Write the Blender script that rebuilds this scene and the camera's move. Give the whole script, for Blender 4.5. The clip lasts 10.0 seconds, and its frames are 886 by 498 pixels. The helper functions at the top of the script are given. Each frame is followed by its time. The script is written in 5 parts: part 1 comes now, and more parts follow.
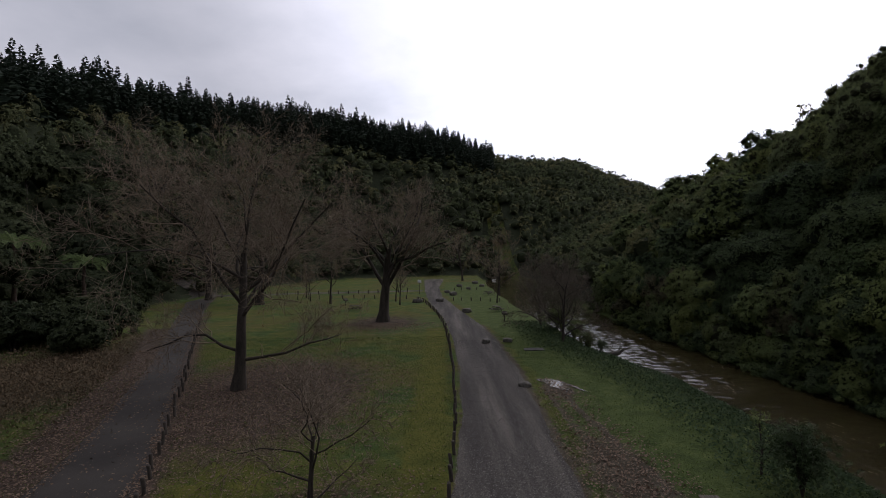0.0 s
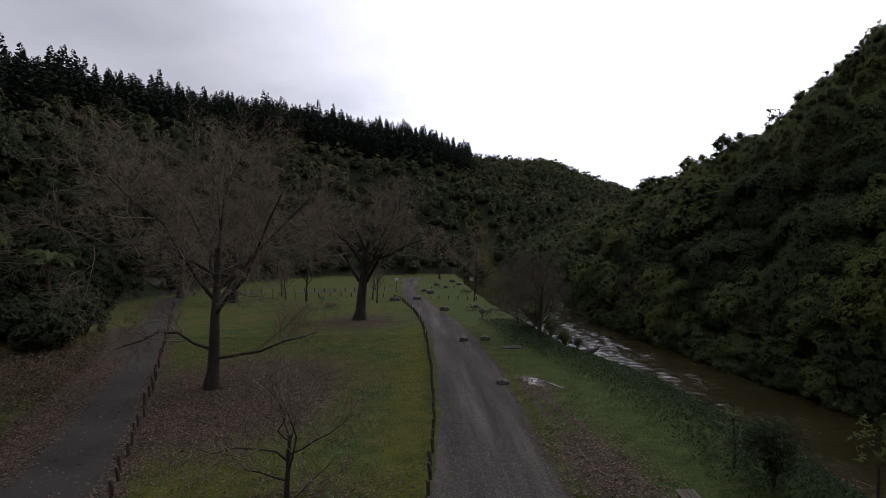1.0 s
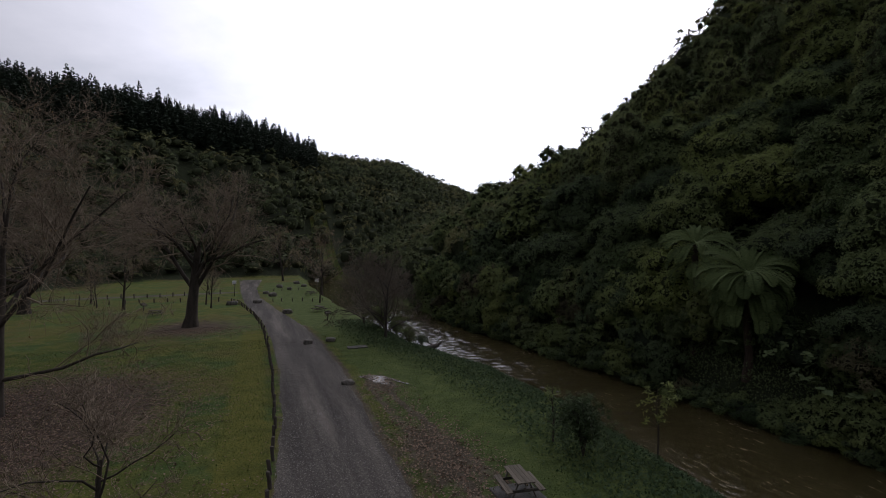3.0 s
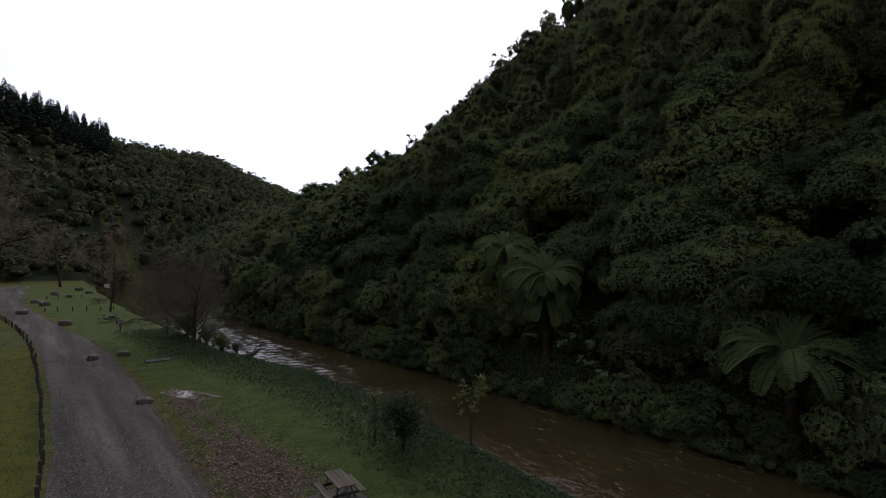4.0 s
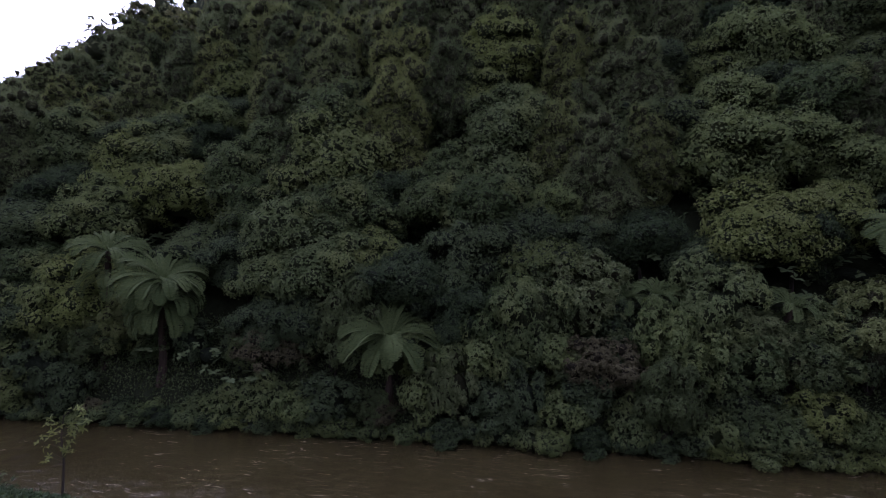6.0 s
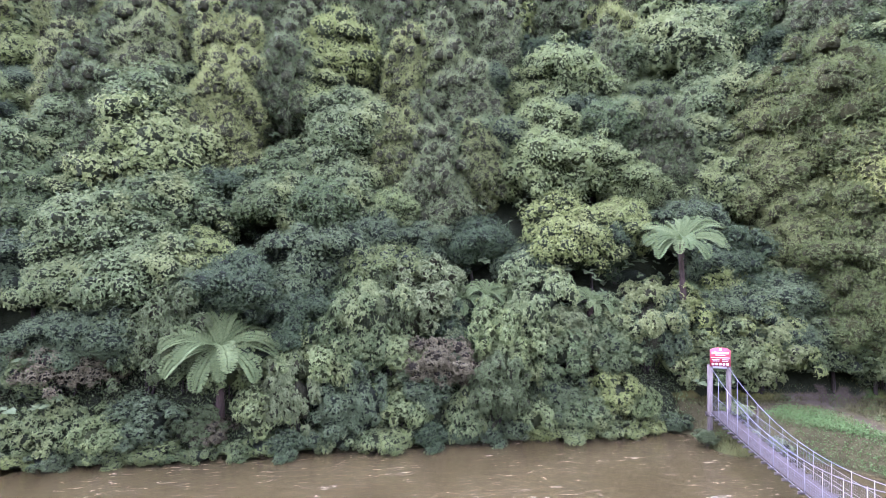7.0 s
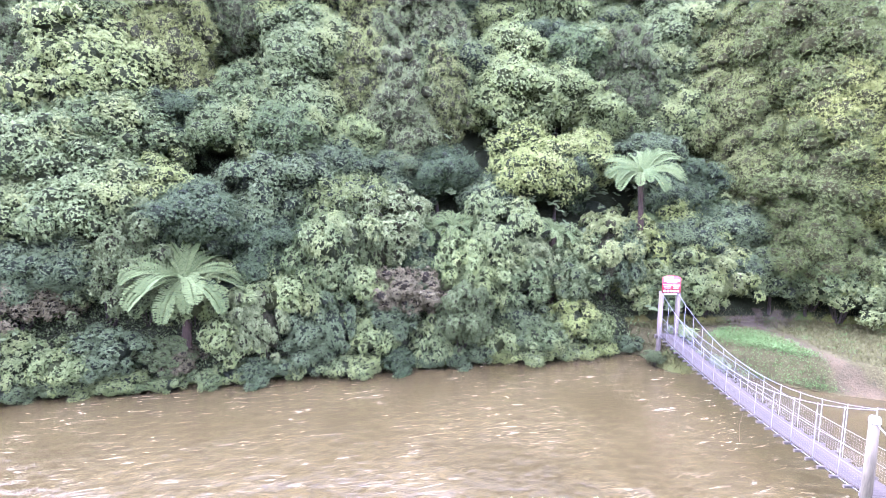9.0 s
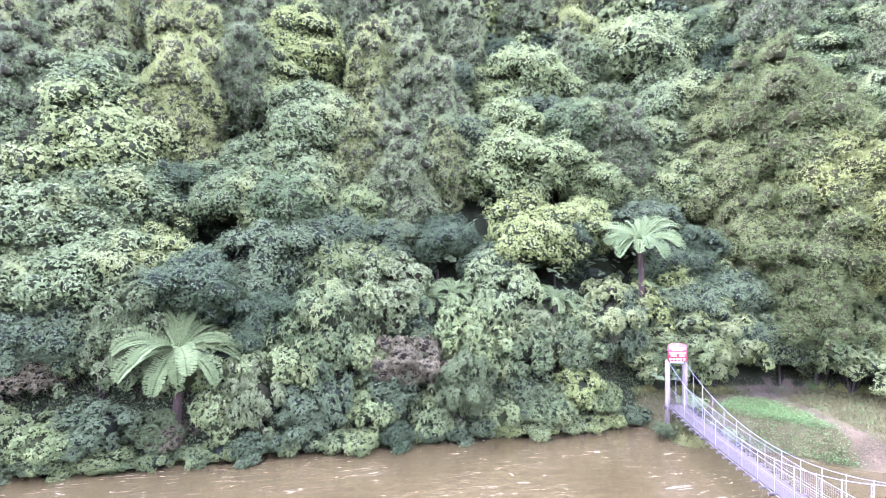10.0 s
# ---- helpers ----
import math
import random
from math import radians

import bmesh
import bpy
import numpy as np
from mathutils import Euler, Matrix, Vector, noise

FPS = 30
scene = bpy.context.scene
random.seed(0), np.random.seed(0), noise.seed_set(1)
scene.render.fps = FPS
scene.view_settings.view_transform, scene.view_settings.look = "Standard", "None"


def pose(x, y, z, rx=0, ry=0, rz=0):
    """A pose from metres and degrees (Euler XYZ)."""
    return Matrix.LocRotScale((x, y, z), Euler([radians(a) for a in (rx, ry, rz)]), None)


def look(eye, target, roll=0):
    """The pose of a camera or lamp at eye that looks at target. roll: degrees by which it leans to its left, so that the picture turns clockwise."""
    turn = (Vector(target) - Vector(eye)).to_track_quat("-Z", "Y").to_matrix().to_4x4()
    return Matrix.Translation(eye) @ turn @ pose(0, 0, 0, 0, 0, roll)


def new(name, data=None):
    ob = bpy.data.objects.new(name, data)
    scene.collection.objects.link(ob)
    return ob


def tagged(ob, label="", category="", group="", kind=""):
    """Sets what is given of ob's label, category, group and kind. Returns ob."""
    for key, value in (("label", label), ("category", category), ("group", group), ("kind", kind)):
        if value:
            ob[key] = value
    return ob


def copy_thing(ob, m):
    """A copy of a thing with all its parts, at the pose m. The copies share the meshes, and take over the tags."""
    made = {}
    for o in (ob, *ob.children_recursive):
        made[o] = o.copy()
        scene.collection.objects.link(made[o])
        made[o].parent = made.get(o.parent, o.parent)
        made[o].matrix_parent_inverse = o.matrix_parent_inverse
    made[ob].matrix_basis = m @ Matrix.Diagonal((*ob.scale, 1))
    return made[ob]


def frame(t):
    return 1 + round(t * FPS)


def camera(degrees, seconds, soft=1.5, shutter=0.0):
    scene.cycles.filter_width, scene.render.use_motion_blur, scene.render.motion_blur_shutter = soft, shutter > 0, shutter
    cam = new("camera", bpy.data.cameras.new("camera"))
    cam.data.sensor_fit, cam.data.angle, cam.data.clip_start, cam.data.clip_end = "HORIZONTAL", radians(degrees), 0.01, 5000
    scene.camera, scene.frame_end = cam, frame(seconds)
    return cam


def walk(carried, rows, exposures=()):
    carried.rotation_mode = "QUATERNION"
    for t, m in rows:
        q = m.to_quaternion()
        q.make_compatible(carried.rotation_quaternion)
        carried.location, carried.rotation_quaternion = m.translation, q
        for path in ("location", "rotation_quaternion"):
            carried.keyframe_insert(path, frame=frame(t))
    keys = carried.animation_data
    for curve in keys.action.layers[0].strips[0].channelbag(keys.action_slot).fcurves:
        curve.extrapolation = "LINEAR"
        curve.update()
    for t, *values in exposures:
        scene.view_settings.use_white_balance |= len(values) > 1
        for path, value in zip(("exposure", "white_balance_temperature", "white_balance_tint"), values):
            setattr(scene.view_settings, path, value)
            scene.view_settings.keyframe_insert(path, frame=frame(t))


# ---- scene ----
cam = camera(82.08, 10.0, soft=0.85)
PATH = [
    (0, -0.007, 0.002, 9.001, 89.96, 0.59, -0.24),
    (0.5, -0.147, 0.108, 8.960, 89.87, 0.38, -1.44),
    (1, -0.151, 0.171, 8.901, 89.80, 0.21, -2.85),
    (1.5, -0.146, 0.149, 8.878, 89.80, 0.14, -5.26),
    (2, -0.138, 0.073, 8.883, 89.78, 0.17, -8.16),
    (2.2, -0.097, 0.009, 8.876, 89.81, 0.35, -9.53),
    (3.3, 0.061, -0.073, 8.832, 89.86, -0.10, -25.41),
    (3.5, 0.169, 0.007, 8.766, 89.97, -0.34, -29.40),
    (4, 0.120, -0.013, 8.748, 90.18, -0.38, -39.28),
    (4.5, 0.096, -0.036, 8.773, 90.30, -0.34, -48.95),
    (5, -0.004, -0.109, 8.844, 90.39, -0.29, -59.36),
    (5.5, -0.048, -0.042, 8.859, 90.52, -0.24, -69.79),
    (6, -0.248, 0.134, 8.817, 90.69, -0.29, -80.02),
    (7.5, -0.486, 1.193, 8.838, 90.89, -0.46, -103.07),
    (8, -0.496, 1.272, 8.857, 90.67, -0.49, -103.34),
    (8.5, -0.523, 1.327, 8.868, 86.60, -0.63, -103.49),
    (9, -0.430, 1.371, 8.912, 83.30, -0.78, -103.63),
    (9.5, -0.317, 1.347, 8.876, 88.98, -0.58, -103.67),
    (10, -0.278, 1.338, 8.853, 90.97, -0.53, -103.65),
]
EXPOSURES = [(0, 0.0, 6450, 19), (3.6, 0.0, 6450, 19), (4.5, 0.16, 6250, 23), (5.2, 0.5, 5900, 30), (5.6, 0.88, 5700, 36), (6.0, 1.25, 5600, 39), (6.2, 1.5, 5550, 40), (6.5, 2.1, 5500, 41), (6.9, 4.1, 5400, 43), (7.3, 4.9, 5350, 45), (7.7, 5.08, 5320, 45), (8.2, 5.25, 5300, 45), (9.0, 5.27, 5300, 45), (10, 5.35, 5280, 45)]
walk(cam, [(t, pose(*r)) for t, *r in PATH], EXPOSURES)

# ---- sky and sun ----
SUN_AZ, SUN_EL = 50.0, 31.0   # degrees from +y towards +x, above the horizon
SUN_DIR = Vector((math.sin(radians(SUN_AZ)) * math.cos(radians(SUN_EL)), math.cos(radians(SUN_AZ)) * math.cos(radians(SUN_EL)), math.sin(radians(SUN_EL))))


def build_world():
    world = bpy.data.worlds.new("overcast_sky")
    scene.world = world
    world.use_nodes = True
    nt = world.node_tree
    nt.nodes.clear()
    N, L = nt.nodes.new, nt.links.new
    sky = N("ShaderNodeTexSky")
    sky.sky_type, sky.sun_disc = "NISHITA", False
    sky.sun_elevation, sky.sun_rotation = radians(SUN_EL), radians(SUN_AZ)
    tc = N("ShaderNodeTexCoord")
    # cloud deck: soft billows, stretched towards the horizon
    sep = N("ShaderNodeSeparateXYZ")
    L(tc.outputs["Generated"], sep.inputs[0])
    up = N("ShaderNodeMath"); up.operation = "MAXIMUM"; up.inputs[1].default_value = 0.0
    L(sep.outputs["Z"], up.inputs[0])
    zz = N("ShaderNodeMath"); zz.operation = "ADD"; zz.inputs[1].default_value = 0.22
    L(up.outputs[0], zz.inputs[0])
    div = N("ShaderNodeVectorMath"); div.operation = "DIVIDE"
    cz = N("ShaderNodeCombineXYZ")
    for i in range(3):
        L(zz.outputs[0], cz.inputs[i])
    L(tc.outputs["Generated"], div.inputs[0]); L(cz.outputs[0], div.inputs[1])
    clouds = N("ShaderNodeTexNoise")
    clouds.inputs["Scale"].default_value, clouds.inputs["Detail"].default_value, clouds.inputs["Roughness"].default_value = 1.6, 7.0, 0.55
    L(div.outputs[0], clouds.inputs["Vector"])
    ramp = N("ShaderNodeValToRGB")
    ramp.color_ramp.elements[0].position, ramp.color_ramp.elements[0].color = 0.30, (0.50, 0.54, 0.60, 1)
    ramp.color_ramp.elements[1].position, ramp.color_ramp.elements[1].color = 0.70, (0.72, 0.75, 0.81, 1)
    L(clouds.outputs["Fac"], ramp.inputs[0])
    # bright cloud round the hidden sun
    dot = N("ShaderNodeVectorMath"); dot.operation = "DOT_PRODUCT"; dot.inputs[1].default_value = SUN_DIR
    L(tc.outputs["Generated"], dot.inputs[0])
    glow = N("ShaderNodeMapRange"); glow.interpolation_type = "SMOOTHSTEP"
    glow.inputs["From Min"].default_value, glow.inputs["From Max"].default_value = 0.34, 1.0
    glow.inputs["To Min"].default_value, glow.inputs["To Max"].default_value = 1.0, 3.4
    L(dot.outputs["Value"], glow.inputs["Value"])
    lit = N("ShaderNodeVectorMath"); lit.operation = "SCALE"
    L(ramp.outputs["Color"], lit.inputs[0]); L(glow.outputs[0], lit.inputs["Scale"])
    blue = N("ShaderNodeVectorMath"); blue.operation = "SCALE"; blue.inputs["Scale"].default_value = 0.07
    L(sky.outputs[0], blue.inputs[0])
    mix = N("ShaderNodeMix"); mix.data_type = "RGBA"; mix.inputs["Factor"].default_value = 0.88
    L(blue.outputs[0], mix.inputs["A"]); L(lit.outputs[0], mix.inputs["B"])
    bg = N("ShaderNodeBackground"); bg.inputs["Strength"].default_value = 0.85
    L(mix.outputs["Result"], bg.inputs["Color"])
    out = N("ShaderNodeOutputWorld")
    L(bg.outputs[0], out.inputs["Surface"])


build_world()
sun = new("sun", bpy.data.lights.new("sun", "SUN"))
sun.data.energy, sun.data.angle, sun.data.color = 0.7, radians(25), (1.0, 0.96, 0.9)
sun.matrix_world = look(tuple(SUN_DIR * 300), (0, 0, 0))


# ---- materials ----
def material(name, build, **values):
    m = bpy.data.materials.new(name)
    m.use_nodes = True
    nt = m.node_tree
    bsdf = nt.nodes["Principled BSDF"]
    build(nt, bsdf, **values)
    return m


def noise_node(nt, scale, detail=4.0, rough=0.55, coords="Object", stretch=None, distort=0.0):
    tc = nt.nodes.new("ShaderNodeTexCoord")
    n = nt.nodes.new("ShaderNodeTexNoise")
    n.inputs["Scale"].default_value, n.inputs["Detail"].default_value, n.inputs["Roughness"].default_value = scale, detail, rough
    n.inputs["Distortion"].default_value = distort
    src = tc.outputs[coords]
    if stretch:
        mp = nt.nodes.new("ShaderNodeMapping")
        mp.inputs["Scale"].default_value = stretch
        nt.links.new(src, mp.inputs["Vector"])
        src = mp.outputs[0]
    nt.links.new(src, n.inputs["Vector"])
    return n.outputs["Fac"]


def ramp_node(nt, fac, stops):
    r = nt.nodes.new("ShaderNodeValToRGB")
    el = r.color_ramp.elements
    while len(el) < len(stops):
        el.new(0.5)
    for e, (p, c) in zip(el, stops):
        e.position, e.color = p, (*c, 1)
    nt.links.new(fac, r.inputs[0])
    return r.outputs["Color"]


def mix_node(nt, fac, a, b, blend="MIX"):
    m = nt.nodes.new("ShaderNodeMix")
    m.data_type, m.blend_type = "RGBA", blend
    for socket, v in (("Factor", fac), ("A", a), ("B", b)):
        if isinstance(v, bpy.types.NodeSocket):
            nt.links.new(v, m.inputs[socket])
        elif isinstance(v, (int, float)):
            m.inputs[socket].default_value = v
        else:
            m.inputs[socket].default_value = (*v, 1)
    return m.outputs["Result"]


def math_node(nt, op, a, b=0.0, c=None):
    m = nt.nodes.new("ShaderNodeMath")
    m.operation = op
    for i, v in enumerate((a, b) if c is None else (a, b, c)):
        if isinstance(v, bpy.types.NodeSocket):
            nt.links.new(v, m.inputs[i])
        else:
            m.inputs[i].default_value = v
    return m.outputs[0]


def bump_node(nt, bsdf, height, strength=0.4, distance=0.05):
    b = nt.nodes.new("ShaderNodeBump")
    b.inputs["Strength"].default_value, b.inputs["Distance"].default_value = strength, distance
    nt.links.new(height, b.inputs["Height"])
    nt.links.new(b.outputs[0], bsdf.inputs["Normal"])


def step_node(nt, value, low, high):
    m = nt.nodes.new("ShaderNodeMapRange")
    m.interpolation_type = "SMOOTHSTEP"
    m.inputs["From Min"].default_value, m.inputs["From Max"].default_value = low, high
    nt.links.new(value, m.inputs["Value"])
    return m.outputs[0]


def foliage(nt, bsdf, dark, light, other=None, patch=0.0, rough=0.72, through_leaf=0.36, plants=False):
    """Leaves: each leaf its own tone, each plant its own, and broad drifts of a second colour."""
    geo, info = nt.nodes.new("ShaderNodeNewGeometry"), nt.nodes.new("ShaderNodeObjectInfo")
    tone = math_node(nt, "ADD", math_node(nt, "MULTIPLY", geo.outputs["Random Per Island"], 0.5), math_node(nt, "MULTIPLY", info.outputs["Random"], 0.5))
    col = ramp_node(nt, tone, [(0.1, dark), (0.9, light)])
    if plants:
        col = mix_node(nt, step_node(nt, info.outputs["Random"], 0.5, 1.0), col, (1.10, 1.05, 0.78), "MULTIPLY")
        col = mix_node(nt, step_node(nt, info.outputs["Random"], 0.4, 0.0), col, (0.76, 0.80, 0.76), "MULTIPLY")
    if other:
        fac = step_node(nt, noise_node(nt, patch, 3.0, 0.6), 0.47, 0.6)
        col = mix_node(nt, fac, col, mix_node(nt, 0.6, col, other))
    nt.links.new(col, bsdf.inputs["Base Color"])
    bsdf.inputs["Roughness"].default_value = rough
    bsdf.inputs["Specular IOR Level"].default_value = 0.10
    tr = nt.nodes.new("ShaderNodeBsdfTranslucent")
    nt.links.new(col, tr.inputs["Color"])
    mx = nt.nodes.new("ShaderNodeMixShader")
    mx.inputs[0].default_value = through_leaf
    out = next(n for n in nt.nodes if n.type == "OUTPUT_MATERIAL")
    nt.links.new(bsdf.outputs[0], mx.inputs[1]); nt.links.new(tr.outputs[0], mx.inputs[2])
    nt.links.new(mx.outputs[0], out.inputs["Surface"])


def shaded_core(nt, bsdf, dark, light, cell=8.5):
    """A crown's inner stems and leaves, coloured dark for the shade between outer leaves."""
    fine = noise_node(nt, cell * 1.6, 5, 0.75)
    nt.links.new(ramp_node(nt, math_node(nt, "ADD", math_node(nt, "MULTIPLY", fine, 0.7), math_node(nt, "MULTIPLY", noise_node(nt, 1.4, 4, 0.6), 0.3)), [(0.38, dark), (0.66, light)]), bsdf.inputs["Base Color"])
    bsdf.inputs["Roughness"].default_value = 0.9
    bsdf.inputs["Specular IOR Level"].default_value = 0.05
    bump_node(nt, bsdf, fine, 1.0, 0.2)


def rough_surface(nt, bsdf, stops, scale, fine, rough=0.85, bump=0.5, depth=0.02, stretch=None, speckle=None, broad=None, share=0.6):
    """Broad stains and fine grain in one ramp, with relief from the grain."""
    a, b = noise_node(nt, scale, 4, 0.6, stretch=broad or stretch), noise_node(nt, fine, 5, 0.65, stretch=stretch)
    col = ramp_node(nt, math_node(nt, "ADD", math_node(nt, "MULTIPLY", a, share), math_node(nt, "MULTIPLY", b, 1 - share)), stops)
    if speckle:
        col = mix_node(nt, step_node(nt, noise_node(nt, fine * 3, 2, 0.5), 0.66, 0.74), col, speckle)
    nt.links.new(col, bsdf.inputs["Base Color"])
    bsdf.inputs["Roughness"].default_value = rough
    bsdf.inputs["Specular IOR Level"].default_value = 0.12
    bump_node(nt, bsdf, b, bump, depth)


LEAF_BROAD = material("broad_leaf", foliage, dark=(0.066, 0.092, 0.038), light=(0.152, 0.184, 0.076), other=(0.165, 0.188, 0.070), patch=0.25, plants=True)
LEAF_OLIVE = material("olive_leaf", foliage, dark=(0.070, 0.088, 0.038), light=(0.142, 0.168, 0.074), plants=True)
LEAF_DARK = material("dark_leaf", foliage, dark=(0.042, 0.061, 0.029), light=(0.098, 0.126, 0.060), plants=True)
LEAF_PALE = material("pale_leaf", foliage, dark=(0.084, 0.112, 0.040), light=(0.160, 0.196, 0.082), other=(0.172, 0.204, 0.070), patch=0.9)
LEAF_GOLD = material("golden_leaf", foliage, dark=(0.072, 0.088, 0.029), light=(0.151, 0.172, 0.060), plants=True)
VINE = material("brown_vine", foliage, dark=(0.052, 0.048, 0.026), light=(0.120, 0.108, 0.060))
FROND = material("fern_frond", foliage, dark=(0.053, 0.077, 0.028), light=(0.095, 0.122, 0.046), rough=0.8)
WOOD_HILL = material("hill_leaf", foliage, dark=(0.041, 0.053, 0.028), light=(0.099, 0.115, 0.053), other=(0.138, 0.124, 0.055), patch=0.05)
# darker than hill_leaf: shade at the hill's foot is in this colour
LEAF_HILL_SHADE = material("shaded_hill_leaf", foliage, dark=(0.023, 0.031, 0.016), light=(0.064, 0.076, 0.037))
PINE_NEEDLE = material("pine_needle", foliage, dark=(0.014, 0.022, 0.016), light=(0.034, 0.046, 0.030), through_leaf=0.1)
TWIG_LEAF = material("withered_leaf", foliage, dark=(0.10, 0.06, 0.03), light=(0.22, 0.15, 0.07))
LITTER = material("fallen_leaf", foliage, dark=(0.060, 0.038, 0.026), light=(0.185, 0.130, 0.092), through_leaf=0.05)
BRACKEN = material("dead_bracken", foliage, dark=(0.070, 0.050, 0.030), light=(0.21, 0.155, 0.095), through_leaf=0.1)
WEED = material("bank_weed", foliage, dark=(0.028, 0.048, 0.020), light=(0.078, 0.114, 0.050))
STONE_CHIP = material("pale_stone", foliage, dark=(0.07, 0.064, 0.056), light=(0.20, 0.186, 0.168), through_leaf=0.0)
BLADE_DRY = material("dry_grass", foliage, dark=(0.044, 0.046, 0.016), light=(0.115, 0.108, 0.044))
BLADE_PALE = material("rank_grass", foliage, dark=(0.026, 0.054, 0.015), light=(0.072, 0.118, 0.036))
BLADE = material("grass_blade", foliage, dark=(0.034, 0.056, 0.011), light=(0.108, 0.130, 0.032))
# darker copy of each leaf colour; holds the shade inside a crown
CORE_SHADES = {LEAF_GOLD: material("golden_core_shade", shaded_core, dark=(0.018, 0.019, 0.009), light=(0.051, 0.051, 0.020), cell=10.0),
        VINE: material("vine_core_shade", shaded_core, dark=(0.014, 0.013, 0.009), light=(0.037, 0.031, 0.021)),
        LEAF_BROAD: material("broad_core_shade", shaded_core, dark=(0.014, 0.019, 0.010), light=(0.048, 0.057, 0.026)),
        LEAF_OLIVE: material("olive_core_shade", shaded_core, dark=(0.018, 0.019, 0.010), light=(0.050, 0.051, 0.027), cell=10.0),
        LEAF_DARK: material("dark_core_shade", shaded_core, dark=(0.012, 0.016, 0.010), light=(0.033, 0.041, 0.025)),
        LEAF_PALE: material("pale_core_shade", shaded_core, dark=(0.019, 0.026, 0.010), light=(0.053, 0.062, 0.024)),
        LEAF_HILL_SHADE: material("foot_core_shade", shaded_core, dark=(0.010, 0.013, 0.007), light=(0.022, 0.027, 0.014)),
        WOOD_HILL: material("hill_core_shade", shaded_core, dark=(0.019, 0.024, 0.013), light=(0.045, 0.051, 0.025), cell=2.5)}
BARK = material("bark", rough_surface, stops=[(0.35, (0.016, 0.013, 0.011)), (0.65, (0.058, 0.048, 0.039))], scale=2.0, fine=18.0, stretch=(1, 1, 0.25), depth=0.03)
TWIG = material("twig_bark", rough_surface, stops=[(0.35, (0.066, 0.051, 0.036)), (0.65, (0.22, 0.172, 0.125))], scale=1.0, fine=10.0, depth=0.01)
TWIG_DARK = material("dark_twig_bark", rough_surface, stops=[(0.35, (0.045, 0.036, 0.028)), (0.65, (0.140, 0.115, 0.088))], scale=1.0, fine=10.0, depth=0.01)
GRAVEL = material("gravel", rough_surface, stops=[(0.38, (0.021, 0.0175, 0.0155)), (0.5, (0.046, 0.040, 0.034)), (0.63, (0.112, 0.099, 0.083))], scale=0.75, fine=14.0, depth=0.05, speckle=(0.20, 0.185, 0.165), broad=(1, 0.07, 1), share=0.55)
ASPHALT = material("asphalt", rough_surface, stops=[(0.38, (0.019, 0.016, 0.014)), (0.65, (0.046, 0.040, 0.034))], scale=0.25, fine=30.0, rough=0.75, depth=0.006)
POST_WOOD = material("weathered_post", rough_surface, stops=[(0.35, (0.030, 0.025, 0.021)), (0.65, (0.085, 0.072, 0.060))], scale=3.0, fine=30.0, stretch=(1, 1, 0.2), depth=0.006)
STONE = material("boulder_stone", rough_surface, stops=[(0.35, (0.036, 0.033, 0.029)), (0.65, (0.165, 0.152, 0.132))], scale=2.0, fine=9.0, depth=0.05)


def zone(nt, name):
    """A share of the ground that a named cover takes, with a ragged edge."""
    at = nt.nodes.new("ShaderNodeAttribute")
    at.attribute_name = name
    ragged = math_node(nt, "ADD", at.outputs["Fac"], math_node(nt, "MULTIPLY", math_node(nt, "SUBTRACT", noise_node(nt, 1.7, 5, 0.7), 0.5), 1.3))
    return step_node(nt, ragged, 0.35, 0.75)


def ground_look(nt, bsdf):
    fine, mid, broad = noise_node(nt, 9.0, 6, 0.7), noise_node(nt, 0.9, 5, 0.65), noise_node(nt, 0.10, 3, 0.6)
    grain = math_node(nt, "ADD", math_node(nt, "MULTIPLY", fine, 0.5), math_node(nt, "MULTIPLY", mid, 0.5))
    col = ramp_node(nt, grain, [(0.34, (0.026, 0.036, 0.010)), (0.5, (0.060, 0.070, 0.017)), (0.66, (0.116, 0.110, 0.032))])
    col = mix_node(nt, step_node(nt, noise_node(nt, 0.22, 4, 0.65), 0.46, 0.6), col, ramp_node(nt, grain, [(0.34, (0.018, 0.034, 0.010)), (0.5, (0.038, 0.062, 0.018)), (0.66, (0.078, 0.098, 0.030))]))
    col = mix_node(nt, step_node(nt, broad, 0.46, 0.62), col, mix_node(nt, 0.55, col, (0.075, 0.058, 0.022)))
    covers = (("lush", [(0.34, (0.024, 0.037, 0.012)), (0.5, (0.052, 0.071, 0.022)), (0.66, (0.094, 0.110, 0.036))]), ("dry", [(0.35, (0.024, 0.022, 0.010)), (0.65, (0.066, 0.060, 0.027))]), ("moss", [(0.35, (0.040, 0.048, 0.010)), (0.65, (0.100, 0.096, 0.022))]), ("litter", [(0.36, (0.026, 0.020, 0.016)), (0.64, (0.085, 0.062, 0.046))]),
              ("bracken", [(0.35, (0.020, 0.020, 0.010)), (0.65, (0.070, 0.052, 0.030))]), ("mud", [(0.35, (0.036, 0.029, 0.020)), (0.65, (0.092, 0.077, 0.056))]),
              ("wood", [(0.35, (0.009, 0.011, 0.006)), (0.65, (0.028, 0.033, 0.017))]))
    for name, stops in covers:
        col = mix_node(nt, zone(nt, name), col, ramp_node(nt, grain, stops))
    nt.links.new(col, bsdf.inputs["Base Color"])
    bsdf.inputs["Roughness"].default_value = 1.0
    bsdf.inputs["Specular IOR Level"].default_value = 0.06
    bump_node(nt, bsdf, fine, 0.9, 0.10)


GROUND = material("grassy_ground", ground_look)


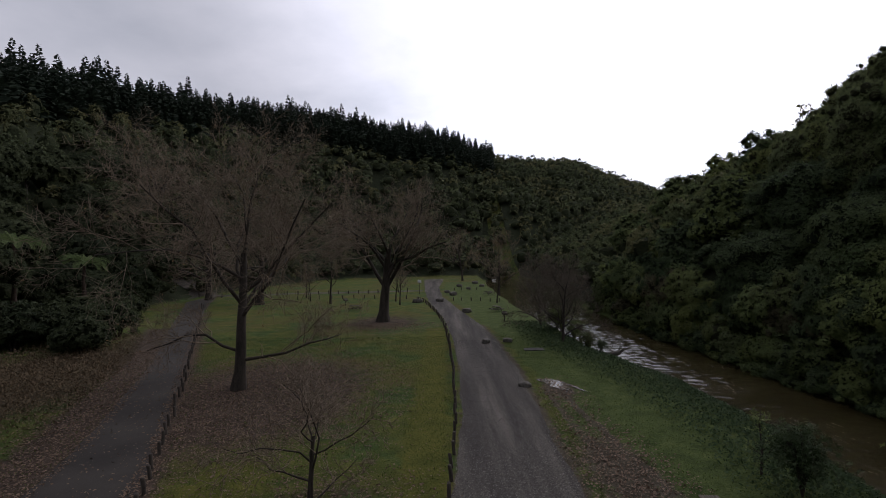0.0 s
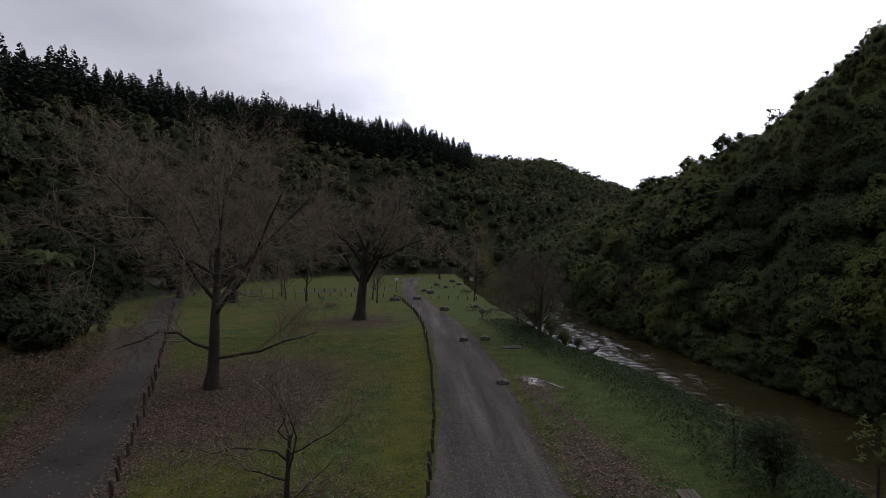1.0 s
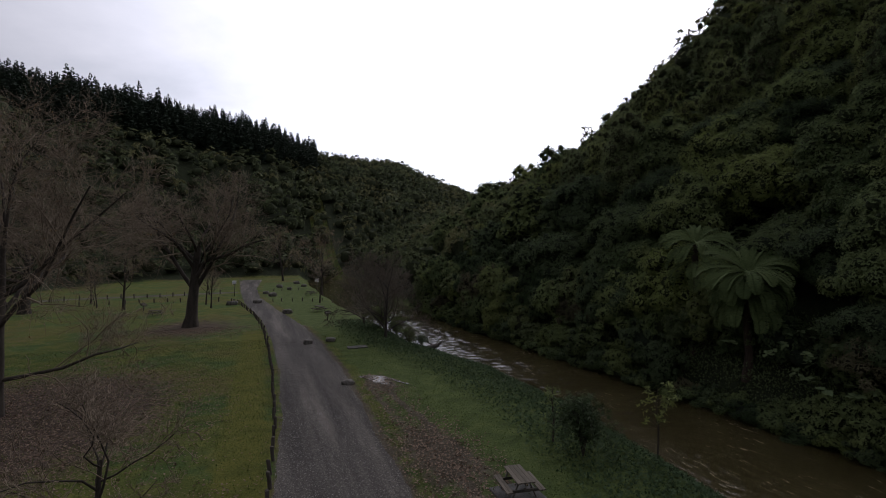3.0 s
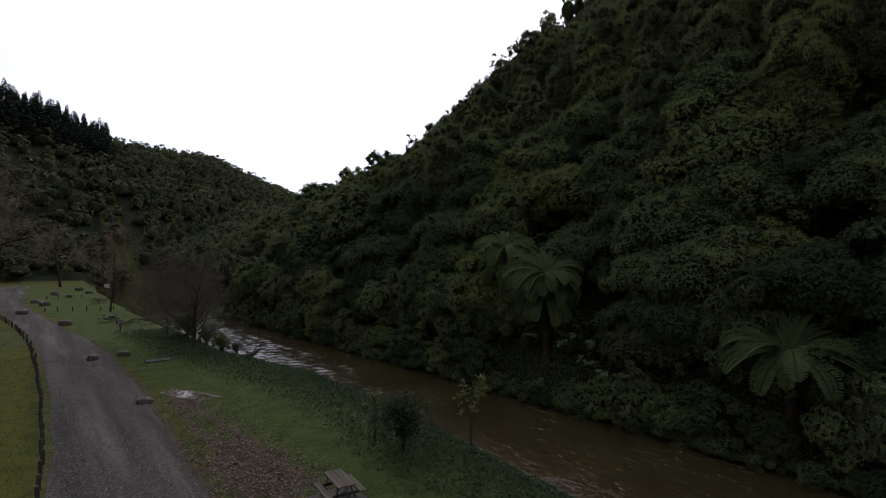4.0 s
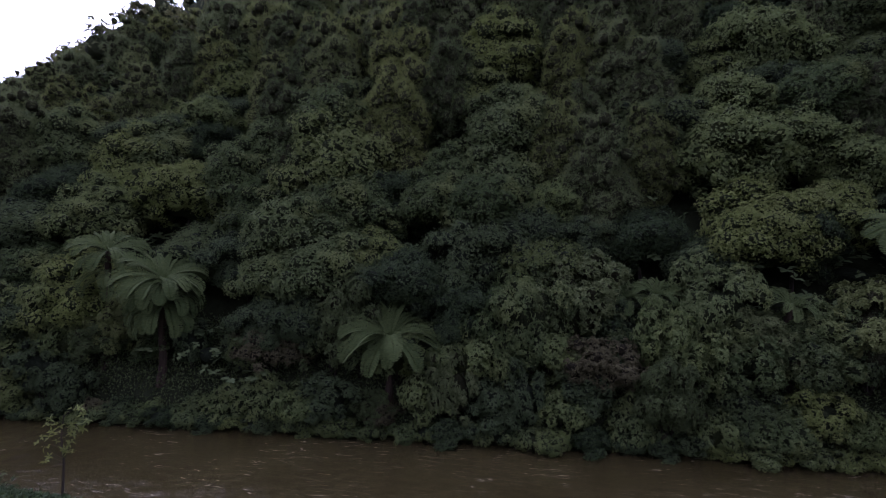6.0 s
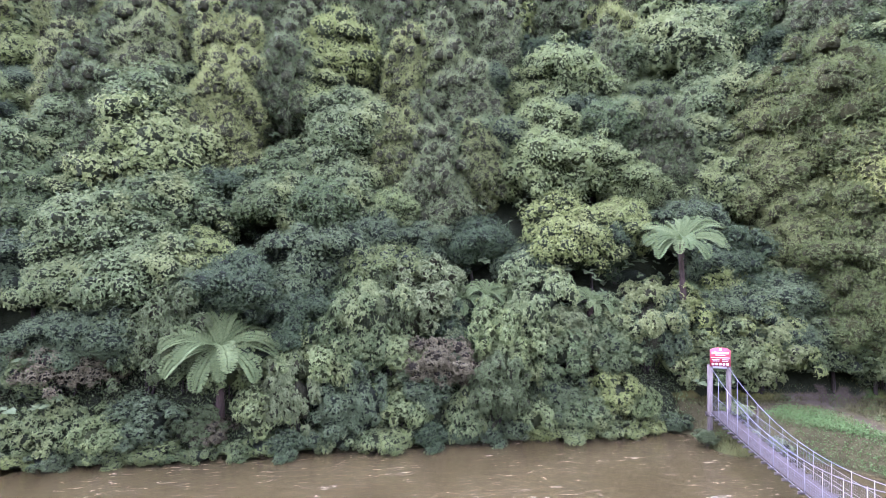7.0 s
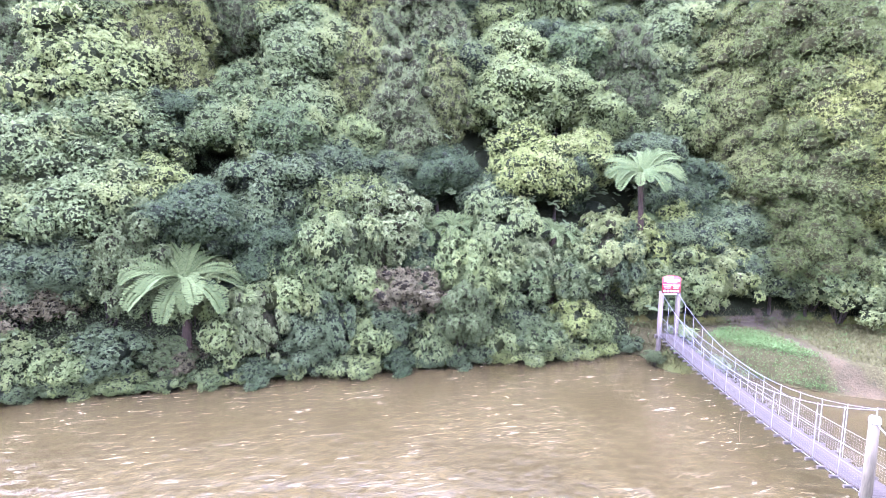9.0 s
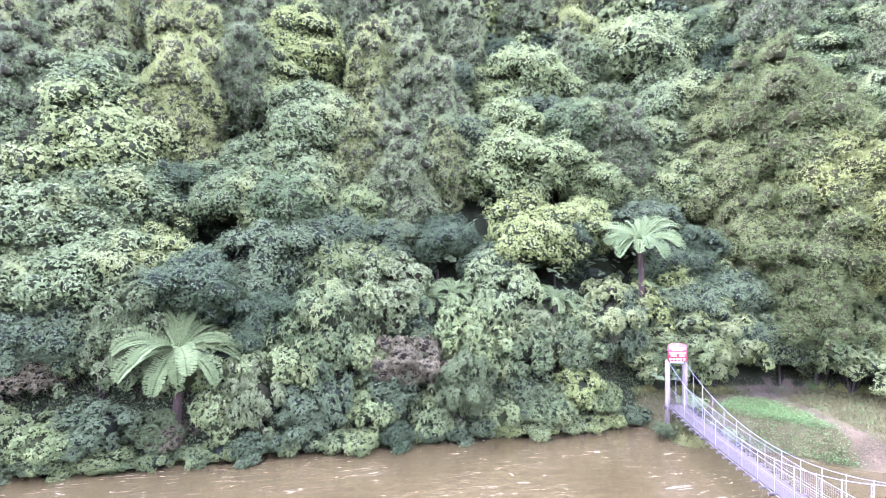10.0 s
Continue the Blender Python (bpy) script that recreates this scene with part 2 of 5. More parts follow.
def water_look(nt, bsdf):
    wave = noise_node(nt, 2.0, 6, 0.64, stretch=(1.2, 0.75, 1), distort=0.8)
    slow = noise_node(nt, 0.2, 3, 0.5)
    foam = noise_node(nt, 1.0, 8, 0.72, stretch=(2.6, 0.5, 1), distort=2.2)
    col = ramp_node(nt, math_node(nt, "ADD", math_node(nt, "MULTIPLY", wave, 0.5), math_node(nt, "MULTIPLY", slow, 0.5)), [(0.35, (0.022, 0.0172, 0.0070)), (0.7, (0.042, 0.033, 0.0135))])
    froth = math_node(nt, "MULTIPLY", step_node(nt, foam, 0.54, 0.74), step_node(nt, slow, 0.38, 0.60))
    nt.links.new(mix_node(nt, froth, col, (0.150, 0.130, 0.088)), bsdf.inputs["Base Color"])
    nt.links.new(math_node(nt, "ADD", math_node(nt, "MULTIPLY", froth, 0.5), 0.07), bsdf.inputs["Roughness"])
    bsdf.inputs["Specular IOR Level"].default_value = 0.3
    bump_node(nt, bsdf, wave, 0.5, 0.07)


WATER = material("muddy_water", water_look)


# ---- lie of the land ----
def line(xs, ys):
    return lambda v: np.interp(v, xs, ys)


near_bank = line([-60, -35, -25, -15, -3, 12, 25, 34, 42, 46, 60, 90, 140, 220], [-9, 1, 6, 12, 14.6, 17.2, 18.3, 18.0, 16.2, 14.9, 14.6, 13, 13, 16])
far_bank = line([-60, -50, -35, -27, -24, -21, -18.5, 0, 11, 25, 40, 54, 60, 90, 140, 220], [1, 6, 13, 18, 20.5, 24, 28.2, 28.2, 27.8, 27.5, 26.7, 25.7, 25.2, 24.6, 24, 26])
hill_foot = line([-80, -50, -40, -34, -29, -24, -18.5, 11, 40, 60, 90, 220], [-3, 14, 21, 25, 28.5, 28.4, 29.1, 28.6, 27.7, 26.2, 25.6, 27])
spur_height = line([-200, 0, 40, 57, 67, 75, 85, 95, 101, 115, 225, 300, 420], [80, 75, 64, 69, 60, 53, 46, 40, 38, 36, 26, 15, 4])
AZ = [-180, -90, -60, -41, -28, -12, 0, 8, 15, 22, 40]
west_foot = line(AZ, [60, 48, 50, 58, 98, 150, 160, 165, 175, 200, 260])
west_ridge = line(AZ, [170, 150, 160, 170, 200, 260, 280, 300, 330, 380, 460])
west_height = line(AZ, [40, 45, 46, 47, 54, 66, 62, 56, 58, 46, 12])
WATER_Z = -1.5


def smooth(v):
    v = np.clip(v, 0, 1)
    return v * v * (3 - 2 * v)


def land(x, y):
    """Height of the ground at x, y (arrays)."""
    x, y = np.asarray(x, float), np.asarray(y, float)
    z = 0.05 * np.sin(x * 0.31 + 1) * np.sin(y * 0.23) + 0.03 * np.sin(x * 0.9) * np.sin(y * 0.7 + 2)
    nb, fb = near_bank(y), far_bank(y)
    mid = (nb + fb) / 2
    dn, df = x - nb, fb - x
    fall = np.where(dn < 0, -1.5 * smooth((dn + 2.6) / 2.6) ** 1.0, -1.5 - 1.2 * smooth(dn / 2.0))
    rise = np.where(df < 0, -1.5 * (1 - smooth(-df / 1.2)), -1.5 - 1.2 * smooth(df / 2.0))
    z = z + np.where(x < mid, fall, rise)
    z = z + 1.75 * np.exp(-((x - 25.2) / 2.1) ** 2 - ((y + 19.2) / 1.5) ** 2) * (x < fb)   # mound at the foot of the bridge tower
    d = x - hill_foot(y)
    u = d / 73.0
    hill = spur_height(y) * np.where(u < 1, 1 - (1 - np.clip(u, 0, 1)) ** 1.15, 1 - 0.1 * (u - 1))
    z = z + np.where(d > 0, np.maximum(hill, 0), 0)
    r, az = np.hypot(x, y), np.degrees(np.arctan2(x, y))
    w = (r - west_foot(az)) / (west_ridge(az) - west_foot(az))
    west = west_height(az) * (np.where(w < 1, 0.25 * np.clip(w, 0, 1) + 0.75 * smooth(w), 1.0 - 0.03 * (w - 1)))
    fade = smooth((160 - np.abs(az)) / 20)
    return np.where(d > 0, np.maximum(z, west * (w > 0)), z + np.where(w > 0, west, 0) * fade)


def mesh_np(name, verts, faces, mat, shade_smooth=False, inner=None, inner_faces=0):
    """A mesh from arrays; all faces have the same number of corners."""
    verts, faces = np.asarray(verts, np.float32), np.asarray(faces, np.int32)
    me = bpy.data.meshes.new(name)
    me.vertices.add(len(verts))
    me.vertices.foreach_set("co", verts.ravel())
    me.loops.add(faces.size)
    me.loops.foreach_set("vertex_index", faces.ravel())
    me.polygons.add(len(faces))
    me.polygons.foreach_set("loop_start", np.arange(0, faces.size, faces.shape[1], dtype=np.int32))
    if shade_smooth:
        me.polygons.foreach_set("use_smooth", np.ones(len(faces), bool))
    me.update(calc_edges=True)
    me.materials.append(mat)
    if inner:
        me.materials.append(inner)
        index = np.zeros(len(faces), np.int32)
        index[:inner_faces] = 1
        me.polygons.foreach_set("material_index", index)
        me.polygons.foreach_set("use_smooth", index.astype(bool))
    return me


def grid_faces(nx, ny):
    i = np.arange(nx * ny).reshape(ny, nx)
    return np.stack([i[:-1, :-1], i[:-1, 1:], i[1:, 1:], i[1:, :-1]], -1).reshape(-1, 4)


def spread(parts):
    return np.unique(np.concatenate([np.arange(a, b, s) for a, b, s in parts]).round(3))


def bump_at(x, y, cx, cy, rx, ry):
    return np.clip(1.35 - np.hypot((x - cx) / rx, (y - cy) / ry), 0, 1)


TRAIL = ((26.0, -21.6), (27.3, -24.2), (27.2, -27.0), (24.4, -26.9), (22.2, -25.9), (19.6, -25.6), (16.0, -27.8))


def trail(x, y, reach=0.75):
    """Nearness to the trodden path on the far bank by the bridge."""
    x, y = np.asarray(x, float), np.asarray(y, float)
    gap = np.full(x.shape, 99.0)
    for (ax, ay), (bx, by) in zip(TRAIL, TRAIL[1:]):
        u = np.clip(((x - ax) * (bx - ax) + (y - ay) * (by - ay)) / ((bx - ax) ** 2 + (by - ay) ** 2), 0, 1)
        gap = np.minimum(gap, np.hypot(x - ax - u * (bx - ax), y - ay - u * (by - ay)))
    return np.clip(1.5 - gap / reach, 0, 1)


def near_line(x, y, edge, reach):
    return np.clip(1.2 - np.abs(x - edge(y)) / reach, 0, 1)


def covers(x, y):
    r, az = np.hypot(x, y), np.degrees(np.arctan2(x, y))
    d = x - hill_foot(y)
    on_flat = (y > -19) | (d > 0.4)
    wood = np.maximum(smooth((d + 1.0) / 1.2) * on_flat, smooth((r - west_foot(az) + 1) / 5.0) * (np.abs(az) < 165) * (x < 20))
    litter = np.maximum.reduce([bump_at(x, y, -11.5, 32, 8.0, 12.0), near_line(x, y, lambda v: tar_left(v) - 1.2, 2.4) * (y < 60), near_line(x, y, tar_right, 1.2) * (y < 75), 0.75 * bump_at(x, y, -7.4, 63, 7, 8), 0.6 * bump_at(x, y, -4.4, 17, 4, 4)])
    mud = np.maximum.reduce([0.85 * bump_at(x, y, 7.1, 20.5, 1.9, 5.2), bump_at(x, y, 7.5, 32.6, 1.2, 2.6), 0.8 * bump_at(x, y, 8.1, 44.7, 1.0, 0.6), near_line(x, y, line([16, 24, 30], [8.6, 7.9, 7.4]), 0.35) * (np.abs(y - 24) < 9),
                             near_line(x, y, line([16, 24, 30], [7.2, 6.7, 6.6]), 0.3) * (np.abs(y - 24) < 9), 0.8 * near_line(x, y, gravel_right, 0.7) * (y < 60), 0.6 * near_line(x, y, gravel_left, 0.4), bump_at(x, y, 28.6, -28.6, 2.6, 3.2)])
    moss = np.maximum(near_line(x, y, line([0, 60], [-0.9, -0.6]), 1.6) * (y < 58), 0.9 * bump_at(x, y, -8.5, 19, 2.5, 5))
    bracken = np.maximum(bump_at(x, y, -29, 36, 9, 15) * (x < tar_left(y) - 2), trail(x, y, 0.5))
    lush = smooth((x - gravel_right(y) - 0.3) / 1.2) * (np.abs(y - 62) < 78) * 0.85 + 0.8 * bump_at(x, y, -2.0, 16, 1.6, 3.0) + 0.7 * bump_at(x, y, -3, 62, 12, 9)
    dry = (y < -16.5) * (x < hill_foot(y) + 0.1) * (x > far_bank(y) - 1.5) * 1.0
    return {"dry": dry, "lush": np.clip(lush, 0, 1), "wood": wood, "litter": litter, "mud": mud, "moss": moss, "bracken": bracken}


gravel_left = line([-60, 0, 18.4, 22.6, 27, 37, 51, 68, 86, 110, 145, 160], [-4, -1.0, 0.3, 0.7, 1.0, 1.3, 1.2, 0.1, -2.1, -3.5, -4.9, -5])
gravel_right = line([-60, 0, 18.4, 27, 37, 51, 60.6, 78, 96.6, 117, 145, 160], [2, 4.4, 5.1, 5.3, 5.6, 5.2, 4.4, 2.2, 0.1, -0.5, 0.6, 1])
tar_left = line([-30, 0, 18.4, 22.6, 29, 41, 63, 97, 110], [-19, -16.0, -15.6, -16.6, -18.8, -23.3, -33.3, -48, -54])
tar_right = line([-30, 0, 18.4, 23.3, 31.3, 45.3, 60, 75, 97, 110], [-13, -9.0, -11.3, -13.1, -16.4, -22.4, -28.6, -35, -43, -48])


def build_ground():
    xs = spread([(-1500, -200, 60), (-200, -60, 7), (-60, -26, 1.5), (-26, -4, 0.6), (-4, 34, 0.35), (34, 110, 3), (110, 300, 12), (300, 1501, 100)])
    ys = spread([(-1500, -150, 90), (-150, -50, 6), (-50, -36, 1.2), (-36, -16, 0.5), (-16, 12, 1.2), (12, 60, 0.5), (60, 110, 1.2), (110, 260, 5), (260, 500, 14), (500, 2100, 100)])
    X, Y = np.meshgrid(xs, ys)
    Z = land(X, Y)
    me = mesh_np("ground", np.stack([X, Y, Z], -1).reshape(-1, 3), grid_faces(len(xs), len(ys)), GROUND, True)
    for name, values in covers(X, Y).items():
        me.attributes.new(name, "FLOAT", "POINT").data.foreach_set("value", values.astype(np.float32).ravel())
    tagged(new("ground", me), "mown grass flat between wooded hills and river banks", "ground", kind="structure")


build_ground()


def build_water():
    rng = np.random.default_rng(14)
    ys = np.concatenate([np.arange(-60, 20, 1.0), np.arange(20, 70, 0.11), np.arange(70, 226, 1.0)])
    cols = 96
    u = np.linspace(0, 1, cols)
    nb, fb = near_bank(ys) - 0.6, far_bank(ys) + 0.8
    X = nb[:, None] + (fb - nb)[:, None] * u
    Y = np.repeat(ys[:, None], cols, 1)
    # choppy where the river narrows upstream
    chop = 0.25 + 0.75 * smooth((Y - 22) / 22)
    Z = np.full_like(X, WATER_Z)
    for length in np.exp(rng.uniform(np.log(0.4), np.log(1.7), 40)):
        w = rng.normal(1.57, 0.6)
        Z += chop * 0.0050 * length * np.sin(2 * np.pi / length * (X * math.cos(w) + Y * math.sin(w)) + rng.uniform(0, 6.28))
    me = mesh_np("river_water", np.stack([X, Y, Z], -1).reshape(-1, 3), grid_faces(cols, len(ys)), WATER, True)
    tagged(new("river_water", me), "swollen brown river with ripples and foam streaks", "river", kind="structure")


build_water()


def strip(name, ys, left, right, mat, label, category, lift=0.03, cols=9, seed=1):
    rng = np.random.default_rng(seed)
    u = np.linspace(0, 1, cols)
    worn = np.convolve(rng.standard_normal((len(ys) + 10)), np.hanning(11) / 5.5, "same")[5:-5]
    l = left(ys) + 0.16 * worn + 0.03 * rng.standard_normal(len(ys))
    r = right(ys) - 0.22 * np.roll(worn, 7) + 0.03 * rng.standard_normal(len(ys))
    X = l[:, None] + (r - l)[:, None] * u
    Y = np.repeat(ys[:, None], cols, 1)
    Z = land(X, Y) + lift * np.sin(np.pi * np.clip(u * 1.0, 0.06, 0.94))[None] ** 0.5
    me = mesh_np(name, np.stack([X, Y, Z], -1).reshape(-1, 3), grid_faces(cols, len(ys)), mat, True)
    return tagged(new(name, me), label, category, kind="structure")


strip("road_1", np.arange(-60, 150, 0.5), gravel_left, gravel_right, GRAVEL, "grey gravel track worn by wheels", "road")
strip("road_2", np.arange(-30, 105, 0.5), tar_left, tar_right, ASPHALT, "dark tar-sealed lane edged with dead leaves", "road", seed=2)


# ---- mesh tools ----
class Geo:
    """Gathers vertices and four-cornered faces."""

    def __init__(self):
        self.v, self.f, self.n = [], [], 0

    def add(self, v, f):
        self.v.append(np.asarray(v, float).reshape(-1, 3))
        self.f.append(np.asarray(f, int).reshape(-1, 4) + self.n)
        self.n += len(self.v[-1])
        return self

    def arrays(self):
        return np.concatenate(self.v), np.concatenate(self.f)

    def mesh(self, name, mat, shade_smooth=False, inner=None, inner_faces=0):
        return mesh_np(name, *self.arrays(), mat, shade_smooth, inner, inner_faces)


def unit(a):
    a = np.asarray(a, float)
    return a / np.maximum(np.linalg.norm(a, axis=-1, keepdims=True), 1e-9)


def tube(points, radii, sides=6):
    """A round bar along points, with its radius at each."""
    p, r = np.asarray(points, float), np.asarray(radii, float)
    d = unit(np.gradient(p, axis=0))
    ref = np.where(np.abs(d[:, 2:3]) > 0.9, [[1.0, 0, 0]], [[0, 0, 1.0]])
    a = unit(np.cross(d, ref))
    b = np.cross(d, a)
    w = np.linspace(0, 2 * np.pi, sides, endpoint=False)
    v = p[:, None] + r[:, None, None] * (a[:, None] * np.cos(w)[None, :, None] + b[:, None] * np.sin(w)[None, :, None])
    i = np.arange(len(p) * sides).reshape(len(p), sides)
    j = np.roll(i, -1, 1)
    f = np.stack([i[:-1], j[:-1], j[1:], i[1:]], -1).reshape(-1, 4)
    return v.reshape(-1, 3), f


def capped(points, radii, sides=8):
    """A bar with closed ends."""
    p, r = np.asarray(points, float), np.asarray(radii, float)
    p = np.concatenate([p[:1], p, p[-1:]])
    r = np.concatenate([[r[0] * 0.02], r, [r[-1] * 0.02]])
    p[0] = p[1] + (p[1] - p[2]) * 1e-3
    p[-1] = p[-2] + (p[-2] - p[-3]) * 1e-3
    return tube(p, r, sides)


def bar(a, b, w, h, bevel=0.0):
    """A square-cut timber from a to b, w wide and h high, with chamfered long edges."""
    a, b = np.asarray(a, float), np.asarray(b, float)
    d = unit(b - a)
    side = unit(np.cross(d, [0, 0, 1.0] if abs(d[2]) < 0.9 else [0, 1.0, 0]))
    up = np.cross(side, d)
    c = bevel or min(w, h) * 0.12
    ring = [(-w / 2 + c, -h / 2), (w / 2 - c, -h / 2), (w / 2, -h / 2 + c), (w / 2, h / 2 - c), (w / 2 - c, h / 2), (-w / 2 + c, h / 2), (-w / 2, h / 2 - c), (-w / 2, -h / 2 + c)]
    v = [e + side * x + up * z for e in (a, b) for x, z in ring]
    f = [(i, (i + 1) % 8, 8 + (i + 1) % 8, 8 + i) for i in range(8)]
    for o in (0, 8):
        f += [(o + 0, o + 1, o + 2, o + 7), (o + 2, o + 3, o + 6, o + 7), (o + 3, o + 4, o + 5, o + 6)]
    return np.array(v), np.array(f)


def leaf_quads(base, along, normal, length, width):
    """Pointed leaves: base, two shoulders, tip."""
    a = unit(along)
    b = unit(np.cross(normal, a))
    n = np.cross(a, b)
    length, width = np.broadcast_to(length, len(base))[:, None], np.broadcast_to(width, len(base))[:, None]
    v = np.stack([base, base + a * length * 0.5 + b * width * 0.5 + n * length * 0.06, base + a * length - n * length * 0.08, base + a * length * 0.5 - b * width * 0.5 + n * length * 0.06], 1)
    return v.reshape(-1, 3), np.arange(4 * len(base)).reshape(-1, 4)


def tufts(rng, centres, normals, k, length, width, lift=0.3, jitter=0.9, up=0.5, droop=0.3):
    """Rosettes: k leaves that spring from one point, spread round its normal and hang at the tips."""
    m = len(centres)
    n = unit(normals + np.array([0, 0, up]) + 0.25 * rng.standard_normal((m, 3)))
    a0 = unit(np.cross(n, rng.standard_normal((m, 3))))
    b0 = np.cross(n, a0)
    size = rng.uniform(0.75, 1.25, m)
    v = [centres[:, None]]
    for i in range(k):
        w = 2 * np.pi * (i + rng.uniform(-0.7, 0.7, m)) / k
        flat = a0 * np.cos(w)[:, None] + b0 * np.sin(w)[:, None]
        a = unit(flat * jitter + n * lift * rng.uniform(-0.8, 2.8, (m, 1)))
        side = np.cross(n, a)
        L, W = (length * size * rng.uniform(0.5, 1.3, m))[:, None], (width * size)[:, None]
        mid = centres + a * L * 0.52
        v += [(mid + side * W * 0.5)[:, None], (centres + a * L - n * L * droop)[:, None], (mid - side * W * 0.5)[:, None]]
    v = np.concatenate(v, 1)
    base = (np.arange(m) * (1 + 3 * k))[:, None, None]
    j = np.arange(k)[:, None] * 3
    f = base + np.concatenate([0 * j, j + 1, j + 2, j + 3], 1)[None]
    return v.reshape(-1, 3), f.reshape(-1, 4)


def on_lobes(rng, lobes, count, low=-0.45, inside=0.9):
    """Points spread over the outside of overlapping balls (rows x, y, z, r), with the way outwards."""
    lobes = np.asarray(lobes, float)
    area = lobes[:, 3] ** 2
    pick = rng.choice(len(lobes), count * 2, p=area / area.sum())
    d = unit(rng.standard_normal((count * 2, 3)))
    d[:, 2] = np.where(d[:, 2] < low, -d[:, 2], d[:, 2])
    p = lobes[pick, :3] + d * [1, 1, 0.8] * lobes[pick, 3:4] * rng.uniform(0.8, 1.12, (count * 2, 1)) + 0.10 * lobes[pick, 3:4] * rng.standard_normal((count * 2, 3))
    gap = np.linalg.norm(p[:, None] - lobes[None, :, :3], axis=-1) / lobes[None, :, 3]
    gap[np.arange(len(p)), pick] = 9
    keep = gap.min(1) > inside
    return p[keep][:count], d[keep][:count]


def thing(name, label, category, group=""):
    return tagged(new(name), label, category, group)


def part(name, mesh, parent, label=""):
    ob = new(name, mesh)
    ob.parent = parent
    return tagged(ob, label)


def ball_grid(n):
    """A ball of four-cornered faces: a cube's sides, n by n, blown round."""
    g = Geo()
    u = np.linspace(-1, 1, n + 1)
    a, b = np.meshgrid(u, u)
    one = np.ones_like(a)
    for p in ((a, b, one), (b, a, -one), (one, a, b), (-one, b, a), (b, one, a), (a, -one, b)):
        g.add(unit(np.stack(p, -1).reshape(-1, 3)), grid_faces(n + 1, n + 1))
    return g.arrays()


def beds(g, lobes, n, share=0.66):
    """The closed body inside each lobe, shade in its colour, dented and swollen; returns how many faces it has."""
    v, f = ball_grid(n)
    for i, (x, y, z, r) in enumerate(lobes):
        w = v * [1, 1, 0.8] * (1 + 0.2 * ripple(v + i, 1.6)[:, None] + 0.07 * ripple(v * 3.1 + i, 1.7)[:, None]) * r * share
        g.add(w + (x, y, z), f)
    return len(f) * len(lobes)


def ripple(p, scale):
    """Smooth hills and hollows over a crown, from -1 to 1."""
    return (np.sin(p[:, 0] * 1.9 * scale + 1.3) * np.sin(p[:, 1] * 2.3 * scale + 0.7) + np.sin(p[:, 2] * 2.1 * scale + p[:, 0] * 1.1 * scale)) * 0.5


def billow(rng, radius, height, clumps, clump, each, k, leaf, uneven=0.16, floor=-0.6, lift=0.35, up=0.45, droop=0.22, tall=0.92, thin=0.75, core=0.6):
    """A crown of many leafy clumps over an inner body coloured as shade: base at z 0. clump: least and greatest radius;
    each: tufts on a clump of 1 m.
    """
    i = np.arange(clumps) + 0.5
    z = 1 - (1 - floor) * i / clumps
    w = i * 2.39996
    q = np.sqrt(np.maximum(1 - z * z, 0))
    way = unit(np.stack([q * np.cos(w), q * np.sin(w), z], -1) + 0.16 * rng.standard_normal((clumps, 3)))
    way = way[(way[:, 0] < 0.35) | (rng.uniform(0, 1, clumps) > thin)]   # the hill side is thin of leaf
    half = np.array([radius, radius, height * 0.5])
    shift = rng.uniform(0, 9, 3)

    def out(d):
        return 1 + uneven * ripple(d + shift, 1.5) + uneven * 0.6 * ripple(d * 2.3 + shift, 1.6)

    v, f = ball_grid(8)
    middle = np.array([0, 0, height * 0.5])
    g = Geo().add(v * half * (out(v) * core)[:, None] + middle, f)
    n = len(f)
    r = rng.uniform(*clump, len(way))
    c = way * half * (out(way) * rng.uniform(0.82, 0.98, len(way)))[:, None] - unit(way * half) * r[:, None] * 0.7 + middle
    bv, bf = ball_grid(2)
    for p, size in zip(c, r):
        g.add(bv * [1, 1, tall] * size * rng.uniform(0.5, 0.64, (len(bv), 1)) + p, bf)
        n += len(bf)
    count = np.maximum((each * r * r).astype(int), 4)
    own = np.repeat(np.arange(len(way)), count * 2)
    d = unit(rng.standard_normal((len(own), 3)))
    keep = (d * unit(way[own] + [0, 0, 0.4])).sum(1) > rng.uniform(-0.45, 0.2, len(own))
    d, own = d[keep], own[keep]
    p = c[own] + d * [1, 1, tall] * (r[own] * rng.uniform(0.62, 1.1, len(own)))[:, None]
    g.add(*tufts(rng, p, unit(d + 0.35 * way[own]), k, *leaf, lift=lift, jitter=0.95, up=up, droop=droop))
    # sparser leaves inside, in the hollows between the clumps
    d = unit(rng.standard_normal((int(each * 1.1 * radius * height), 3)))
    d = d[(d[:, 0] < 0.35) & (d[:, 2] > floor)]
    p = d * half * (out(d) * rng.uniform(core, core + 0.16, len(d)))[:, None] + middle
    g.add(*tufts(rng, p, d, k, *leaf, lift=lift, jitter=0.95, up=up, droop=droop))
    return g, n


def dome(rng, radius, height, n, low=0.42):
    """Lobes of a rounded crown of that radius whose top is at height."""
    rows = [(0, 0, height * 0.62, radius * 0.5)]
    for i in range(n):
        w = i * 2.4 + rng.uniform(-0.3, 0.3)
        q = math.sqrt((i + 0.5) / n)
        rows.append((math.cos(w) * q * radius * 0.72, math.sin(w) * q * radius * 0.72, height * (0.86 - (0.86 - low) * q * q) + height * rng.uniform(-0.13, 0.16) - radius * 0.15, radius * rng.uniform(0.17, 0.36)))
    return np.array(rows)


